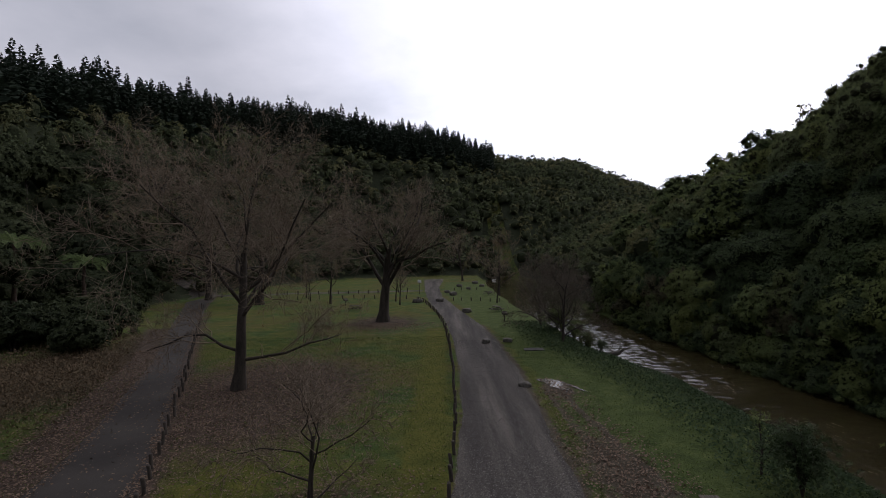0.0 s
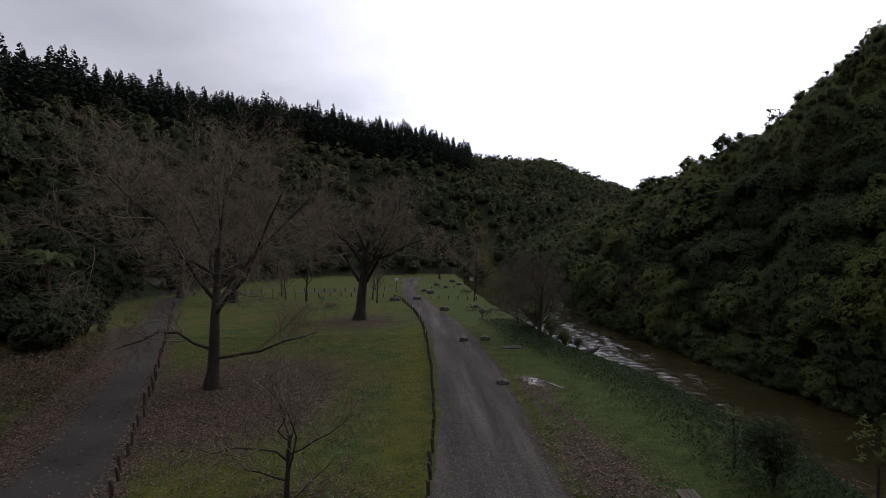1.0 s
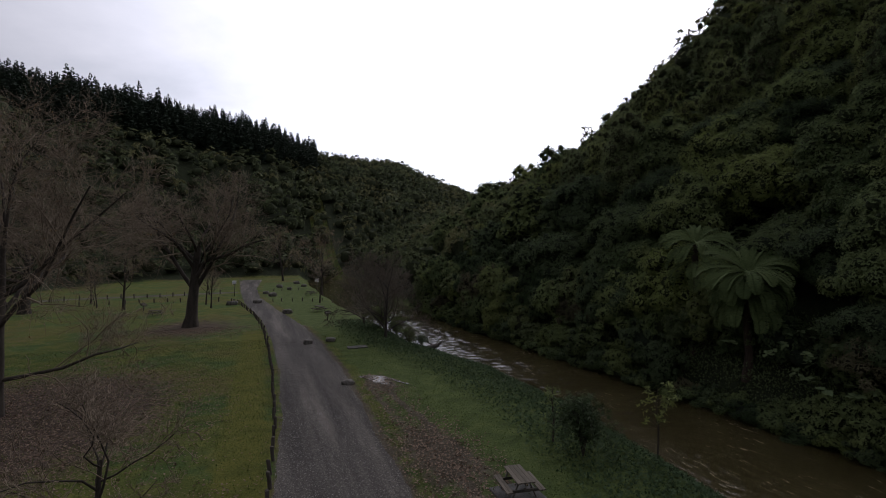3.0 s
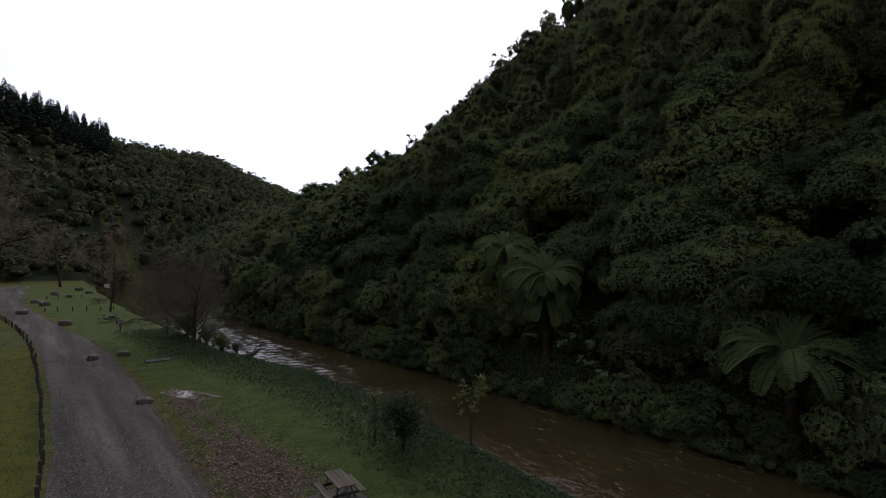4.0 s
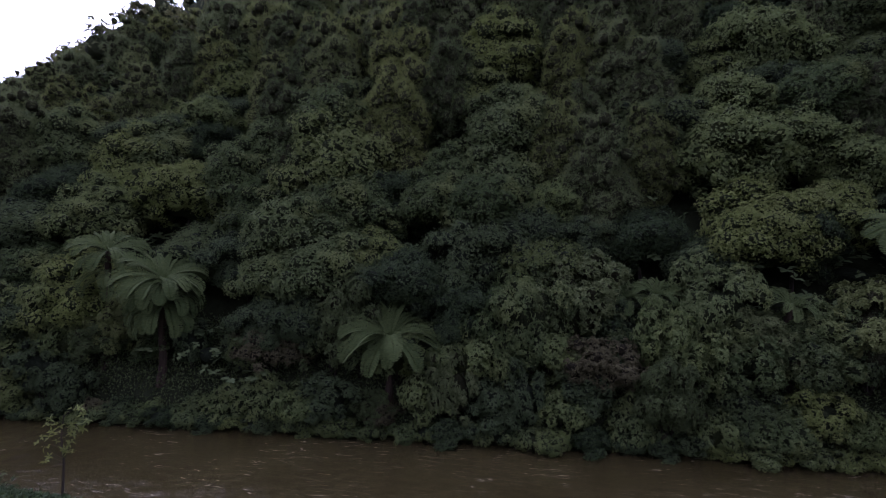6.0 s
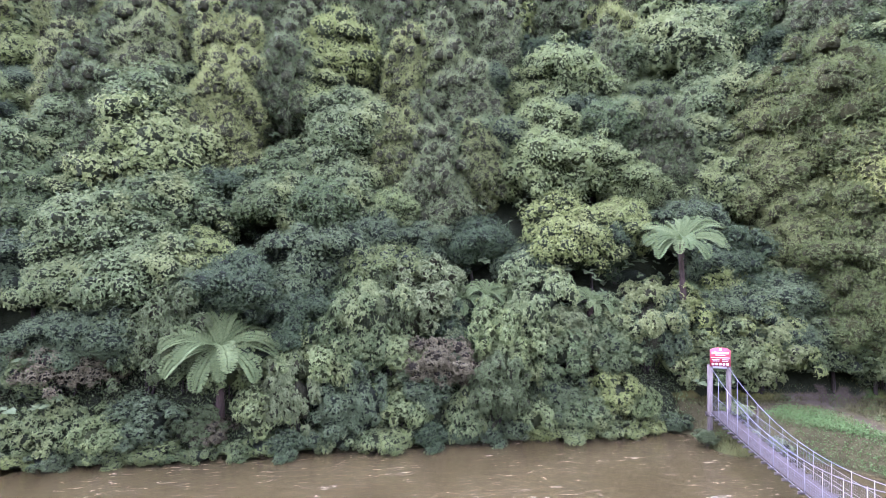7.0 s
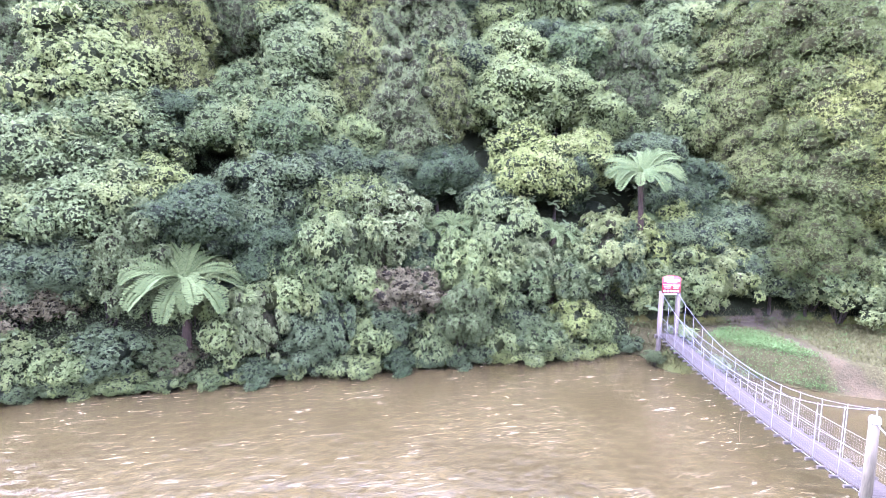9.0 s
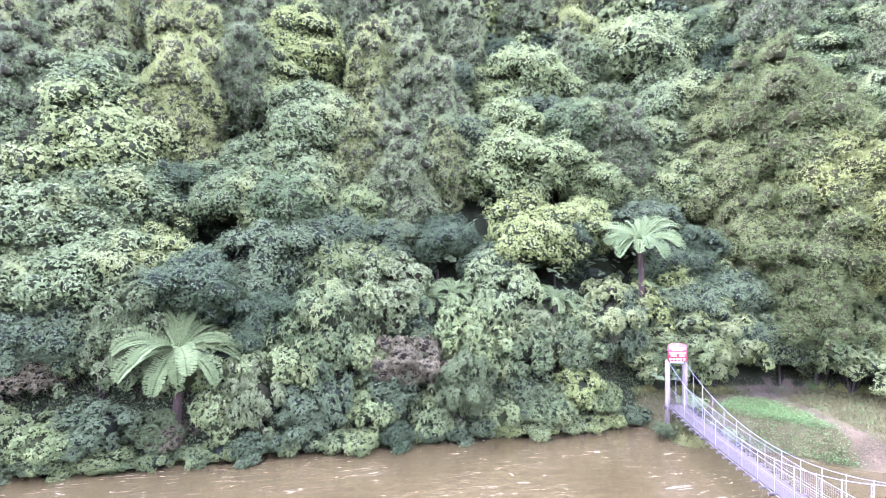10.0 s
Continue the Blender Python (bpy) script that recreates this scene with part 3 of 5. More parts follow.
def stem(rng, height, r, lean=0.3, sides=7):
    g = Geo()
    top = np.array([rng.uniform(-lean, lean), rng.uniform(-lean, lean), height])
    pts = [np.zeros(3) - (0, 0, 5.0), np.zeros(3) + (0, 0, 0.2), top * 0.4 + (0.1, 0, 0), top * 0.75, top]
    g.add(*tube(pts, [r * 1.4, r, r * 0.8, r * 0.6, r * 0.3], sides))
    for i in range(5):
        w = i * 1.3 + rng.uniform(0, 1)
        s = top * rng.uniform(0.35, 0.7)
        e = s + np.array([math.cos(w) * height * 0.3, math.sin(w) * height * 0.3, height * 0.28])
        g.add(*tube([s, (s + e) / 2 + (0, 0, 0.1), e], [r * 0.5, r * 0.35, r * 0.12], 5))
    return g


def broadleaf(seed, mat=None, leaf=(0.120, 0.068), clumps=135, clump=(0.5, 1.1), each=135, k=6, radius=4.0, height=7.6, name="broadleaf_tree", label="", uneven=0.3):
    """Rounded evergreen: rosettes of leaves in small billows."""
    rng = np.random.default_rng(seed)
    tree = thing(name, label, "tree")
    part("trunk", stem(rng, height * 0.6, 0.17).mesh("trunk", BARK, True), tree)
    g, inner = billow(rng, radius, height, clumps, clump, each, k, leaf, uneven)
    part("crown", g.mesh("crown", mat or LEAF_BROAD, inner=CORE_SHADES[mat or LEAF_BROAD], inner_faces=inner), tree)
    return tree


def spire(seed, mat=None, name="kanuka_tree", label="", leaf=(0.13, 0.036), clumps=165, clump=(0.32, 0.7), each=250, k=6, radius=2.6, height=9.5, tall=1.15, uneven=0.3):
    """Upright fine-leaved tree: steep feathery plumes over a tall crown."""
    rng = np.random.default_rng(seed)
    tree = thing(name, label, "tree")
    part("trunk", stem(rng, 5.5, 0.14).mesh("trunk", BARK, True), tree)
    g, inner = billow(rng, radius, height, clumps, clump, each, k, leaf, uneven, floor=-0.85, lift=0.9, up=0.9, droop=-0.05, tall=tall, core=0.58)
    part("crown", g.mesh("crown", mat or LEAF_OLIVE, inner=CORE_SHADES[mat or LEAF_OLIVE], inner_faces=inner), tree)
    return tree


def shrub(seed, mat, leaf=(0.112, 0.058), name="shrub", label="", radius=2.0, height=3.2, clumps=46, clump=(0.26, 0.6), each=270, uneven=0.36, droop=0.4):
    """Bush that is leafy to the ground and hangs a little."""
    rng = np.random.default_rng(seed)
    bush = thing(name, label, "bush")
    g = Geo()
    for i in range(7):
        w = i * 0.9
        e = np.array([math.cos(w) * radius * 0.5, math.sin(w) * radius * 0.5, height * 0.6])
        g.add(*tube([(0, 0, -0.3), e * 0.5 + (0, 0, 0.3), e], [0.05, 0.035, 0.01], 5))
    part("trunk", g.mesh("trunk", BARK, True), bush)
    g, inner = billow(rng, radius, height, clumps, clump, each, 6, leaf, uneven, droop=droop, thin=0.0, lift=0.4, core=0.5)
    part("foliage", g.mesh("foliage", mat, inner=CORE_SHADES[mat], inner_faces=inner), bush)
    return bush


def frond_mesh(seed, length, rise, fall, pinna=0.46, pairs=25):
    """One fern frond along +x: an arching rib with two combs of slim leaflets that hang a little."""
    rng = np.random.default_rng(seed)
    s = np.linspace(0, 1, 14)
    rib = np.stack([length * (s - 0.16 * s**3), 0 * s, length * (rise * s - fall * s**2.2)], -1)
    g = Geo().add(*tube(rib, 0.03 * (1.05 - s), 4))
    t = np.linspace(0.08, 0.99, pairs)
    c = np.stack([np.interp(t, s, rib[:, i]) for i in range(3)], -1)
    d = unit(np.stack([np.interp(t, s, np.gradient(rib[:, i])) for i in range(3)], -1))
    size = pinna * np.interp(t, [0, 0.15, 0.4, 0.75, 0.92, 1.0], [0.25, 0.6, 0.95, 1.0, 0.7, 0.25])
    top = unit(np.cross(d, np.array([0, 1.0, 0])) * -1)
    step = length * 0.95 / pairs
    for side in (-1, 1):
        a = unit(d * 0.42 + np.array([0, side, 0.0]) - 0.16 * top + 0.03 * rng.standard_normal(c.shape))
        for k in range(3):   # each leaflet in three overlapping lengths that bend down
            b = c + a * (size * 0.30 * k)[:, None] - top * (size * 0.07 * k * k)[:, None]
            g.add(*leaf_quads(b, a - 0.22 * k * top + 0.1 * k * d, top + 0.2 * np.array([0, side, 0.0]), size * 0.50, step * (1.0 - 0.12 * k)))
    return g.mesh("frond", FROND)


FRONDS = [frond_mesh(11, 3.0, 0.55, 0.56, 0.48), frond_mesh(12, 3.0, 0.72, 0.66, 0.48), frond_mesh(13, 3.0, 0.40, 0.52, 0.48)]
SHAGGY = material("shaggy_fern_trunk", rough_surface, stops=[(0.35, (0.018, 0.013, 0.010)), (0.65, (0.060, 0.042, 0.031))], scale=3.0, fine=22.0, stretch=(1, 1, 0.15), depth=0.06)


def tree_fern(seed, hub_z, size, at, fronds=17, skirt=0, label="tall tree fern with arching green fronds and a dark shaggy trunk", tilt=-26, toward=16):
    rng = np.random.default_rng(seed)
    root = thing("tree_fern", label, "tree fern", "tree ferns on the bank")
    x, y = at
    base = land(x, y)
    h = max(hub_z - float(base), 0.9)
    root.location = (x, y, float(base))
    g = Geo()
    zs = np.linspace(-0.5, h, 9)
    g.add(*tube(np.stack([0.05 * np.sin(zs * 2), 0.05 * np.cos(zs * 1.7), zs], -1), 0.16 + 0.16 * (1 - np.clip(zs / max(h, 0.1), 0, 1)) ** 1.5 + 0.05 * np.sin(zs * 9), 9))
    for i in range(60):
        w, z = rng.uniform(0, 6.28), rng.uniform(h * 0.2, h)
        p = np.array([math.cos(w) * 0.2, math.sin(w) * 0.2, z])
        g.add(*tube([p, p + (math.cos(w) * 0.1, math.sin(w) * 0.1, -0.3)], [0.02, 0.006], 3))
    part("trunk", g.mesh("trunk", SHAGGY), root)
    for i in range(fronds):
        m = FRONDS[(0, 1, 2, 0, 1, 0, 1)[i % 7]]
        f = part("frond", m, root)
        pitch = rng.uniform(-8, 8)
        f.matrix_basis = pose(0, 0, h + 0.05, 0, 0, toward) @ pose(0, 0, 0, 0, tilt, 0) @ pose(0, 0, 0, 0, -pitch, i * 137.5 + rng.uniform(-7, 7)) @ Matrix.Scale(size / 3.0 * rng.uniform(0.88, 1.08), 4)
    for i in range(skirt):
        f = part("frond", FRONDS[i % 2], root)
        f.matrix_basis = pose(0, 0, h - 0.3 - 0.45 * (i % 4), 0, 0, toward) @ pose(0, 0, 0, 0, rng.uniform(6, 30) + 9 * (i % 4), 180 + (i - skirt / 2) * 220 / skirt + rng.uniform(-9, 9)) @ Matrix.Scale(size / 3.0 * rng.uniform(0.8, 1.0), 4)
    return root


def bare_tree(seed, height, trunk_h, trunk_r, wide, kids=(7, 6, 6, 5), twig=0.9, name="bare_tree", label="", up=0.5, leaves=0, lean=(0, 0), haze=None, vase=0.0, low_limbs=2):
    """Leafless tree: trunk, limbs, boughs and a haze of twigs."""
    rng = np.random.default_rng(seed)
    wood, fine = Geo(), Geo()
    tips = []
    reach = (height - trunk_h)
    first = trunk_h / (trunk_h + reach * (0.36 if vase else 0.58))

    def grow(p, d, length, r, level):
        n = (6, 5, 4, 2, 1)[level]
        pts, q = [p], p.copy()
        bend = (0.26 if vase else 0.16) if level else 0.05
        dd = d.copy()
        for _ in range(n):
            dd = unit(dd + bend * rng.standard_normal(3) + np.array([0, 0, 0.05 * up if level < 3 else 0.02]))
            q = q + dd * length / n
            pts.append(q.copy())
        pts = np.array(pts)
        rad = np.linspace(r, r * (0.45 if level == 0 else 0.28), n + 1)
        if level == 0:
            rad[0] = r * 1.5
        (wood if level < 2 else fine).add(*tube(pts, rad, (10, 7, 5, 3, 3)[level]))
        if level >= len(kids):
            tips.append(pts[-1]); return
        for i in range(kids[level]):
            s = (first + (1 - first) * (i + rng.uniform(0, 1)) / kids[level]) if level == 0 else (0.22 + 0.78 * (i + rng.uniform(0, 1)) / kids[level])
            x = s * n
            j = min(int(x), n - 1)
            b = pts[j] + (pts[j + 1] - pts[j]) * (x - j)
            along = unit(pts[j + 1] - pts[j])
            rnd = rng.standard_normal(3)
            side = unit(rnd - (rnd @ along) * along)
            slim = 1.0
            if level == 0:
                w = i * 2.4 + rng.uniform(-0.3, 0.3)
                side = np.array([math.cos(w), math.sin(w), 0.0])
                nd = unit(side * wide * (1.2 - 0.6 * s) + np.array([0, 0, 0.75 * up + 0.55 * s]))
                nl = reach * rng.uniform(0.55, 0.75) * (1.2 - 0.6 * s)
                if vase and i < low_limbs:      # low limbs that reach out
                    x = 0.62 * first * n * (1 + 0.25 * i)
                    j = int(x)
                    b = pts[j] + (pts[j + 1] - pts[j]) * (x - j)
                    nd, nl, slim = unit(side + np.array([0, 0, 0.3])), reach * 0.5, 0.7
                elif vase:      # limbs that rise together into a rounded head
                    nd = unit(side * vase * rng.uniform(0.35, 1.0) * (1.35 - 0.7 * s) + np.array([0, 0, 1.0]))
                    nl = reach * rng.uniform(0.56, 0.78) * (1.15 - 0.3 * s)
            else:
                nd = unit(along * 0.75 + side * (rng.uniform(0.7, 1.2) if vase else rng.uniform(0.5, 1.0)) + np.array([0, 0, 0.12]))
                nl = length * (0.62, 0.58, 0.55, 0.5)[level] * rng.uniform(0.7, 1.15) * (1.1 - 0.45 * s)
            if level >= len(kids) - 1:
                nl = min(nl, twig * rng.uniform(0.7, 1.3))
            grow(b, nd, nl, max(np.interp(x, np.arange(n + 1), rad) * slim * (0.5, 0.5, 0.5, 0.55)[level], 0.012), level + 1)

    grow(np.array([0, 0, -0.4]), unit(np.array([lean[0], lean[1], 1.0])), trunk_h + 0.4 + reach * (0.36 if vase else 0.58), trunk_r, 0)
    tree = thing(name, label, "tree", "leafless trees on the grass")
    part("trunk", wood.mesh("trunk", BARK, True), tree)
    part("crown", fine.mesh("crown", haze or TWIG), tree, "haze of bare twigs")
    if leaves:
        t = np.array(tips)[rng.choice(len(tips), leaves)]
        a = rng.standard_normal(t.shape) * [1, 1, 0.3] - [0, 0, 0.8]
        part("foliage", Geo().add(*leaf_quads(t, a, rng.standard_normal(t.shape), 0.13, 0.09)).mesh("foliage", TWIG_LEAF), tree, "few withered brown leaves")
    return tree


def place(ob, x, y, turn=0.0, s=1.0, sz=None, sink=0.0):
    ob.matrix_basis = pose(x, y, float(land(x, y)) - sink, 0, 0, turn) @ Matrix.Diagonal((s, s, sz or s, 1))
    return ob


def again(ob, x, y, turn=0.0, s=1.0, sz=None, sink=0.0, group=""):
    c = copy_thing(ob, pose(x, y, float(land(x, y)) - sink, 0, 0, turn) @ Matrix.Diagonal((s, s, sz or s, 1)))
    if group:
        c["group"] = group
    return c


# ---- the wooded slope across the river ----
def sow(rng, count, xs, ys, gap, taken=()):
    """Places at least gap apart."""
    out = [tuple(t) for t in taken]
    first = len(out)
    cell = {}
    def key(p):
        return int(p[0] // gap), int(p[1] // gap)
    for t in out:
        cell.setdefault(key(t), []).append(t)
    for _ in range(count):
        p = (rng.uniform(*xs), rng.uniform(*ys))
        k = key(p)
        if any((p[0] - q[0]) ** 2 + (p[1] - q[1]) ** 2 < gap * gap for i in (-1, 0, 1) for j in (-1, 0, 1) for q in cell.get((k[0] + i, k[1] + j), ())):
            continue
        out.append(p)
        cell.setdefault(k, []).append(p)
    return out[first:]


class Nursery:
    """Model plants by kind; the first planting uses the model, later ones copy it."""

    def __init__(self, **kinds):
        self.kinds, self.used, self.rng = kinds, set(), np.random.default_rng(5)

    def plant(self, kind, m):
        stock = self.kinds[kind]
        model = stock[int(self.rng.integers(len(stock)))]
        if model in self.used:
            return copy_thing(model, m @ Matrix.Diagonal((*(1 / v for v in model.scale), 1)))
        self.used.add(model)
        model.matrix_basis = m
        return model

    def tree(self, kind, x, y, z, radius):
        """A tree whose crown is centred at x, y, z; its trunk runs down into the ground."""
        wide, mid = {"B": (4.0, 3.8), "Y": (4.0, 3.8), "D": (4.0, 3.6), "H": (4.0, 3.6), "O": (2.6, 4.75), "Q": (4.8, 5.4)}[kind[0]]
        size = radius / wide
        if kind[0] == "O":
            size = max(size, 0.8)
        return self.plant(kind, pose(x, y, z - mid * size, 0, 0, math.degrees(math.atan2(y, x)) + self.rng.uniform(-40, 40)) @ Matrix.Scale(size, 4))


TREES = Nursery(
    B=[broadleaf(s, label="rounded broadleaf tree in full green leaf on the steep bank") for s in (21, 22, 23)],
    Y=[broadleaf(s, LEAF_PALE, label="yellow-green broadleaf tree on the steep bank") for s in (24,)],
    O=[spire(s, label="upright grey-green fine-leaved tree on the slope") for s in (31, 32, 37)],
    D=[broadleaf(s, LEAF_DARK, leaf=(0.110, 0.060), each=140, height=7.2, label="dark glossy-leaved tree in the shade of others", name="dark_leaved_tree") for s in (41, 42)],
    Q=[spire(s, LEAF_GOLD, "totara_tree", "tall billowing olive-gold fine-leaved tree on the slope", (0.125, 0.045), 165, (0.5, 1.1), 165, 7, 4.8, 10.8, 0.95) for s in (35, 36)],
    Bm=[broadleaf(s, leaf=(0.32, 0.19), clumps=90, each=26, k=6, label="broadleaf tree high on the wooded slope") for s in (25, 26)],
    Om=[spire(s, label="upright grey-green tree high on the slope", leaf=(0.36, 0.075), clumps=90, clump=(0.45, 0.85), each=60) for s in (33, 34)],
    Dm=[broadleaf(43, LEAF_DARK, leaf=(0.30, 0.17), clumps=80, each=26, k=6, label="dark evergreen tree high on the slope", name="dark_leaved_tree")],
    H=[broadleaf(s, LEAF_HILL_SHADE, leaf=(0.30, 0.17), clumps=80, each=26, k=6, label="evergreen tree at the foot of the hill, leaves coloured as in shade", name="dark_leaved_tree") for s in (44, 45)],
    h=[shrub(58, LEAF_HILL_SHADE, leaf=(0.26, 0.13), each=36, label="evergreen shrub at the edge of the flat, leaves coloured as in shade")],
    g=[shrub(51, LEAF_DARK, label="dark green shrub overhanging the water"), shrub(59, LEAF_DARK, label="dark green shrub overhanging the water", height=4.0)],
    p=[shrub(52, LEAF_PALE, label="fresh yellow-green shrub on the river bank")],
    q=[shrub(53, LEAF_BROAD, label="leafy green shrub hanging over the river bank"), shrub(54, LEAF_BROAD, label="leafy green shrub hanging over the river bank", height=4.2)],
    w=[shrub(56, LEAF_DARK, clumps=26, label="small bush trailing in the water", height=2.6), shrub(57, LEAF_BROAD, clumps=26, label="small bush trailing in the water", height=2.6)],
    r=[shrub(60, VINE, leaf=(0.15, 0.05), each=190, droop=0.7, label="tangle of brown vines and dead leaves on the bank")],
    o=[shrub(55, LEAF_OLIVE, leaf=(0.14, 0.07), label="grey-green vine-clad shrub on the bank", height=5.0)])


FERNS = ((28.6, 8.4), (30.3, -20.0), (28.9, 23.5), (29.4, 28.1), (31.0, -5.3), (31.0, -7.7), (31.0, 3.6), (30.5, -13.7))

# crowns that stand out: x, y, height of the crown's middle, radius
STANDING = []
STANDING += [("B", *c) for c in (
    (39.6, 15.4, 16.2, 4.2), (34.3, 16.5, 10.5, 3.1), (35.6, 13.2, 11.9, 3.1), (31.6, 16.8, 7.6, 2.2), (31.9, 13.2, 7.9, 3), (32.5, 10.4, 8.4, 2),
    (40.7, 21.9, 17.3, 2.8), (35.1, 19.9, 11.5, 2.4), (36.2, 6.7, 12.8, 2.5), (35.8, 3.3, 12.2, 2.8), (38, 6, 14.8, 2.1), (48.9, 3.2, 27.1, 3.8),
    (44.6, 5.1, 22.2, 2.8), (41.4, 1.7, 18.7, 3.4), (52.2, 4.5, 30.6, 2.6), (55.9, -14.8, 35, 3.1), (34.3, -13.5, 10.3, 2.9),
    (35.2, -17.8, 11.3, 2.4), (42.4, -21.3, 20.2, 3.5), (48.8, -32.1, 30.4, 5.1), (50.3, -27.9, 29.6, 3.5), (42.7, -32.6, 23.7, 3.8))]
STANDING += [("B", *c) for c in (
    (41.5, -29.3, 19.7, 2.9), (37.5, -27.7, 14.8, 2.9), (54.2, -34.2, 38, 3.3), (46.9, -36.7, 31.7, 3.4), (37.7, -43.1, 26.3, 3.2),
    (37.6, -46.9, 29.3, 3.1), (33.5, -44.4, 22.4, 2.9), (50.9, 31.9, 26.9, 2.6), (41.7, 33, 17.9, 3), (39.3, 34.5, 15.5, 3.3), (35.4, 33.7, 11.7, 3),
    (37.3, 28, 13.7, 2.9), (37.7, 23.6, 14.1, 2.9), (41.1, 16.5, 17.8, 4.1), (43.7, 44.8, 20.1, 2.4), (70.6, 121.4, 24.0, 5.6),
    (49.1, 103.8, 17.7, 4.5), (51.4, 78.1, 21.6, 4.0), (42.1, 44.4, 18.5, 3.3), (37.2, 98.5, 11.2, 3.3))]
STANDING += [("Y", *c) for c in (
    (35.7, -1.3, 12.1, 1.8), (48.6, -19.7, 26.8, 4), (42.8, -14.9, 20.1, 3), (39.2, -13.8, 15.9, 3.5), (38.1, -21.2, 14.9, 2.4),
    (39.7, -18.1, 16.4, 2.8), (45.1, 30.7, 21.2, 2.9))]
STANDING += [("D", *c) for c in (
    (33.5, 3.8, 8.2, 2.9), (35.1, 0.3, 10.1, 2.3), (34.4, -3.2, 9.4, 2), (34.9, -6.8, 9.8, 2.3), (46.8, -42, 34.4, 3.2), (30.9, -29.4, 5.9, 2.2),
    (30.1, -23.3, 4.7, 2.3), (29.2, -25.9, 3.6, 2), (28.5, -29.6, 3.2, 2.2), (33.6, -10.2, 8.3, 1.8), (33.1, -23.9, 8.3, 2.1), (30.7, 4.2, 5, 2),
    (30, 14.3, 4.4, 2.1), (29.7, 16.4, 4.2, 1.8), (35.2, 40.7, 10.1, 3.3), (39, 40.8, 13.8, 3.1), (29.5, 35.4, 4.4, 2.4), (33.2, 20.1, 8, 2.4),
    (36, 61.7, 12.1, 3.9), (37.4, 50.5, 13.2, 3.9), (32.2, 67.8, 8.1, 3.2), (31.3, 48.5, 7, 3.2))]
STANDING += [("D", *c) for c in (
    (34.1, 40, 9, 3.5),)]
STANDING += [("O", *c) for c in (
    (51, 26.4, 28.2, 3), (48.8, 22.3, 26.2, 2.8), (49.7, 19.2, 27.4, 2.5), (46.3, 12.4, 24.3, 3.5), (53.2, 9.9, 31.8, 3.3), (52.4, 16.4, 30.4, 2.7),
    (40.6, -3.8, 18.4, 2), (38.3, -1.9, 15.9, 2.1), (43.1, -7.6, 21.2, 3.1), (50.3, -2.7, 29.6, 2.5), (47.9, -6.3, 26.8, 2.6), (38.2, -8, 15.7, 1.9),
    (56.4, -17, 36.1, 3), (58, -22.2, 38.5, 3.5), (57.5, -27.6, 38.2, 3.2), (54.6, 0.6, 34.3, 2.6), (42.7, -42.4, 32, 3.8), (39.7, -47.4, 32.7, 2.8),
    (35, -47.4, 27.2, 2.5), (42.4, 22.4, 19.6, 2.6), (50.8, 23, 28.2, 3.1), (51.3, 38.1, 27.3, 2.9))]
STANDING += [("O", *c) for c in (
    (45.8, 39.9, 22.1, 2.7), (39.2, 47.2, 16.6, 3.1), (61.5, 34.9, 37.2, 3.9), (57, 18.7, 34.8, 3.3))]
STANDING += [("Q", *c) for c in (
    (34.5, -37, 18.6, 5.6), (35, -31.8, 14.9, 3.6), (30.4, -36.9, 13.8, 4.7), (29.6, -33.1, 9.7, 4), (38.5, -34.1, 20.8, 3.4),
    (27.5, -36.3, 9.7, 3.2), (27.3, -31.4, 5.6, 2.8), (31.7, -31, 10.5, 2.8))]


def build_slope():
    for row in STANDING:
        kind, x, y = row[0], row[1], row[2]
        TREES.tree(kind + ("m" if kind in "BOD" and (x > 54 or y > 60) else ""), x, y, row[3], row[4] * (1.1 if kind == "O" else 1.25))
    rng = np.random.default_rng(6)
    for x, y in sow(rng, 24000, (12.0, 66), (-62, 92), 3.3):
        d = x - float(hill_foot(y))
        if any((x - r[1]) ** 2 + (y - r[2]) ** 2 < (0.75 * r[4]) ** 2 for r in STANDING):
            continue
        if any(abs(y - fy) < (2.8 if i < 4 else 1.4) and x < fx + (2.6 if i < 4 else 1.6) for i, (fx, fy) in enumerate(FERNS)):
            continue
        if d < 1.3 or (y > -19 and x < 29):
            continue
        listed, far = 28 < x < 50 and -48 < y < 40, y > 40
        k = rng.choice(list("DDDOB") if listed else list("OOOOBD") if d > 12 else list("BDDBDO"))
        low = 2.2 if listed else 0.5 if far else 2.6
        TREES.tree(k + ("m" if x > 52 or y > 60 or y < -48 else ""), x, y, float(land(x, y)) + low + rng.uniform(0, 0.9 if far else 1.6) + (0 if far else 1.2 if k == "O" else 0), rng.uniform(1.9, 2.5) if far else rng.uniform(2.6, 3.7))


build_slope()


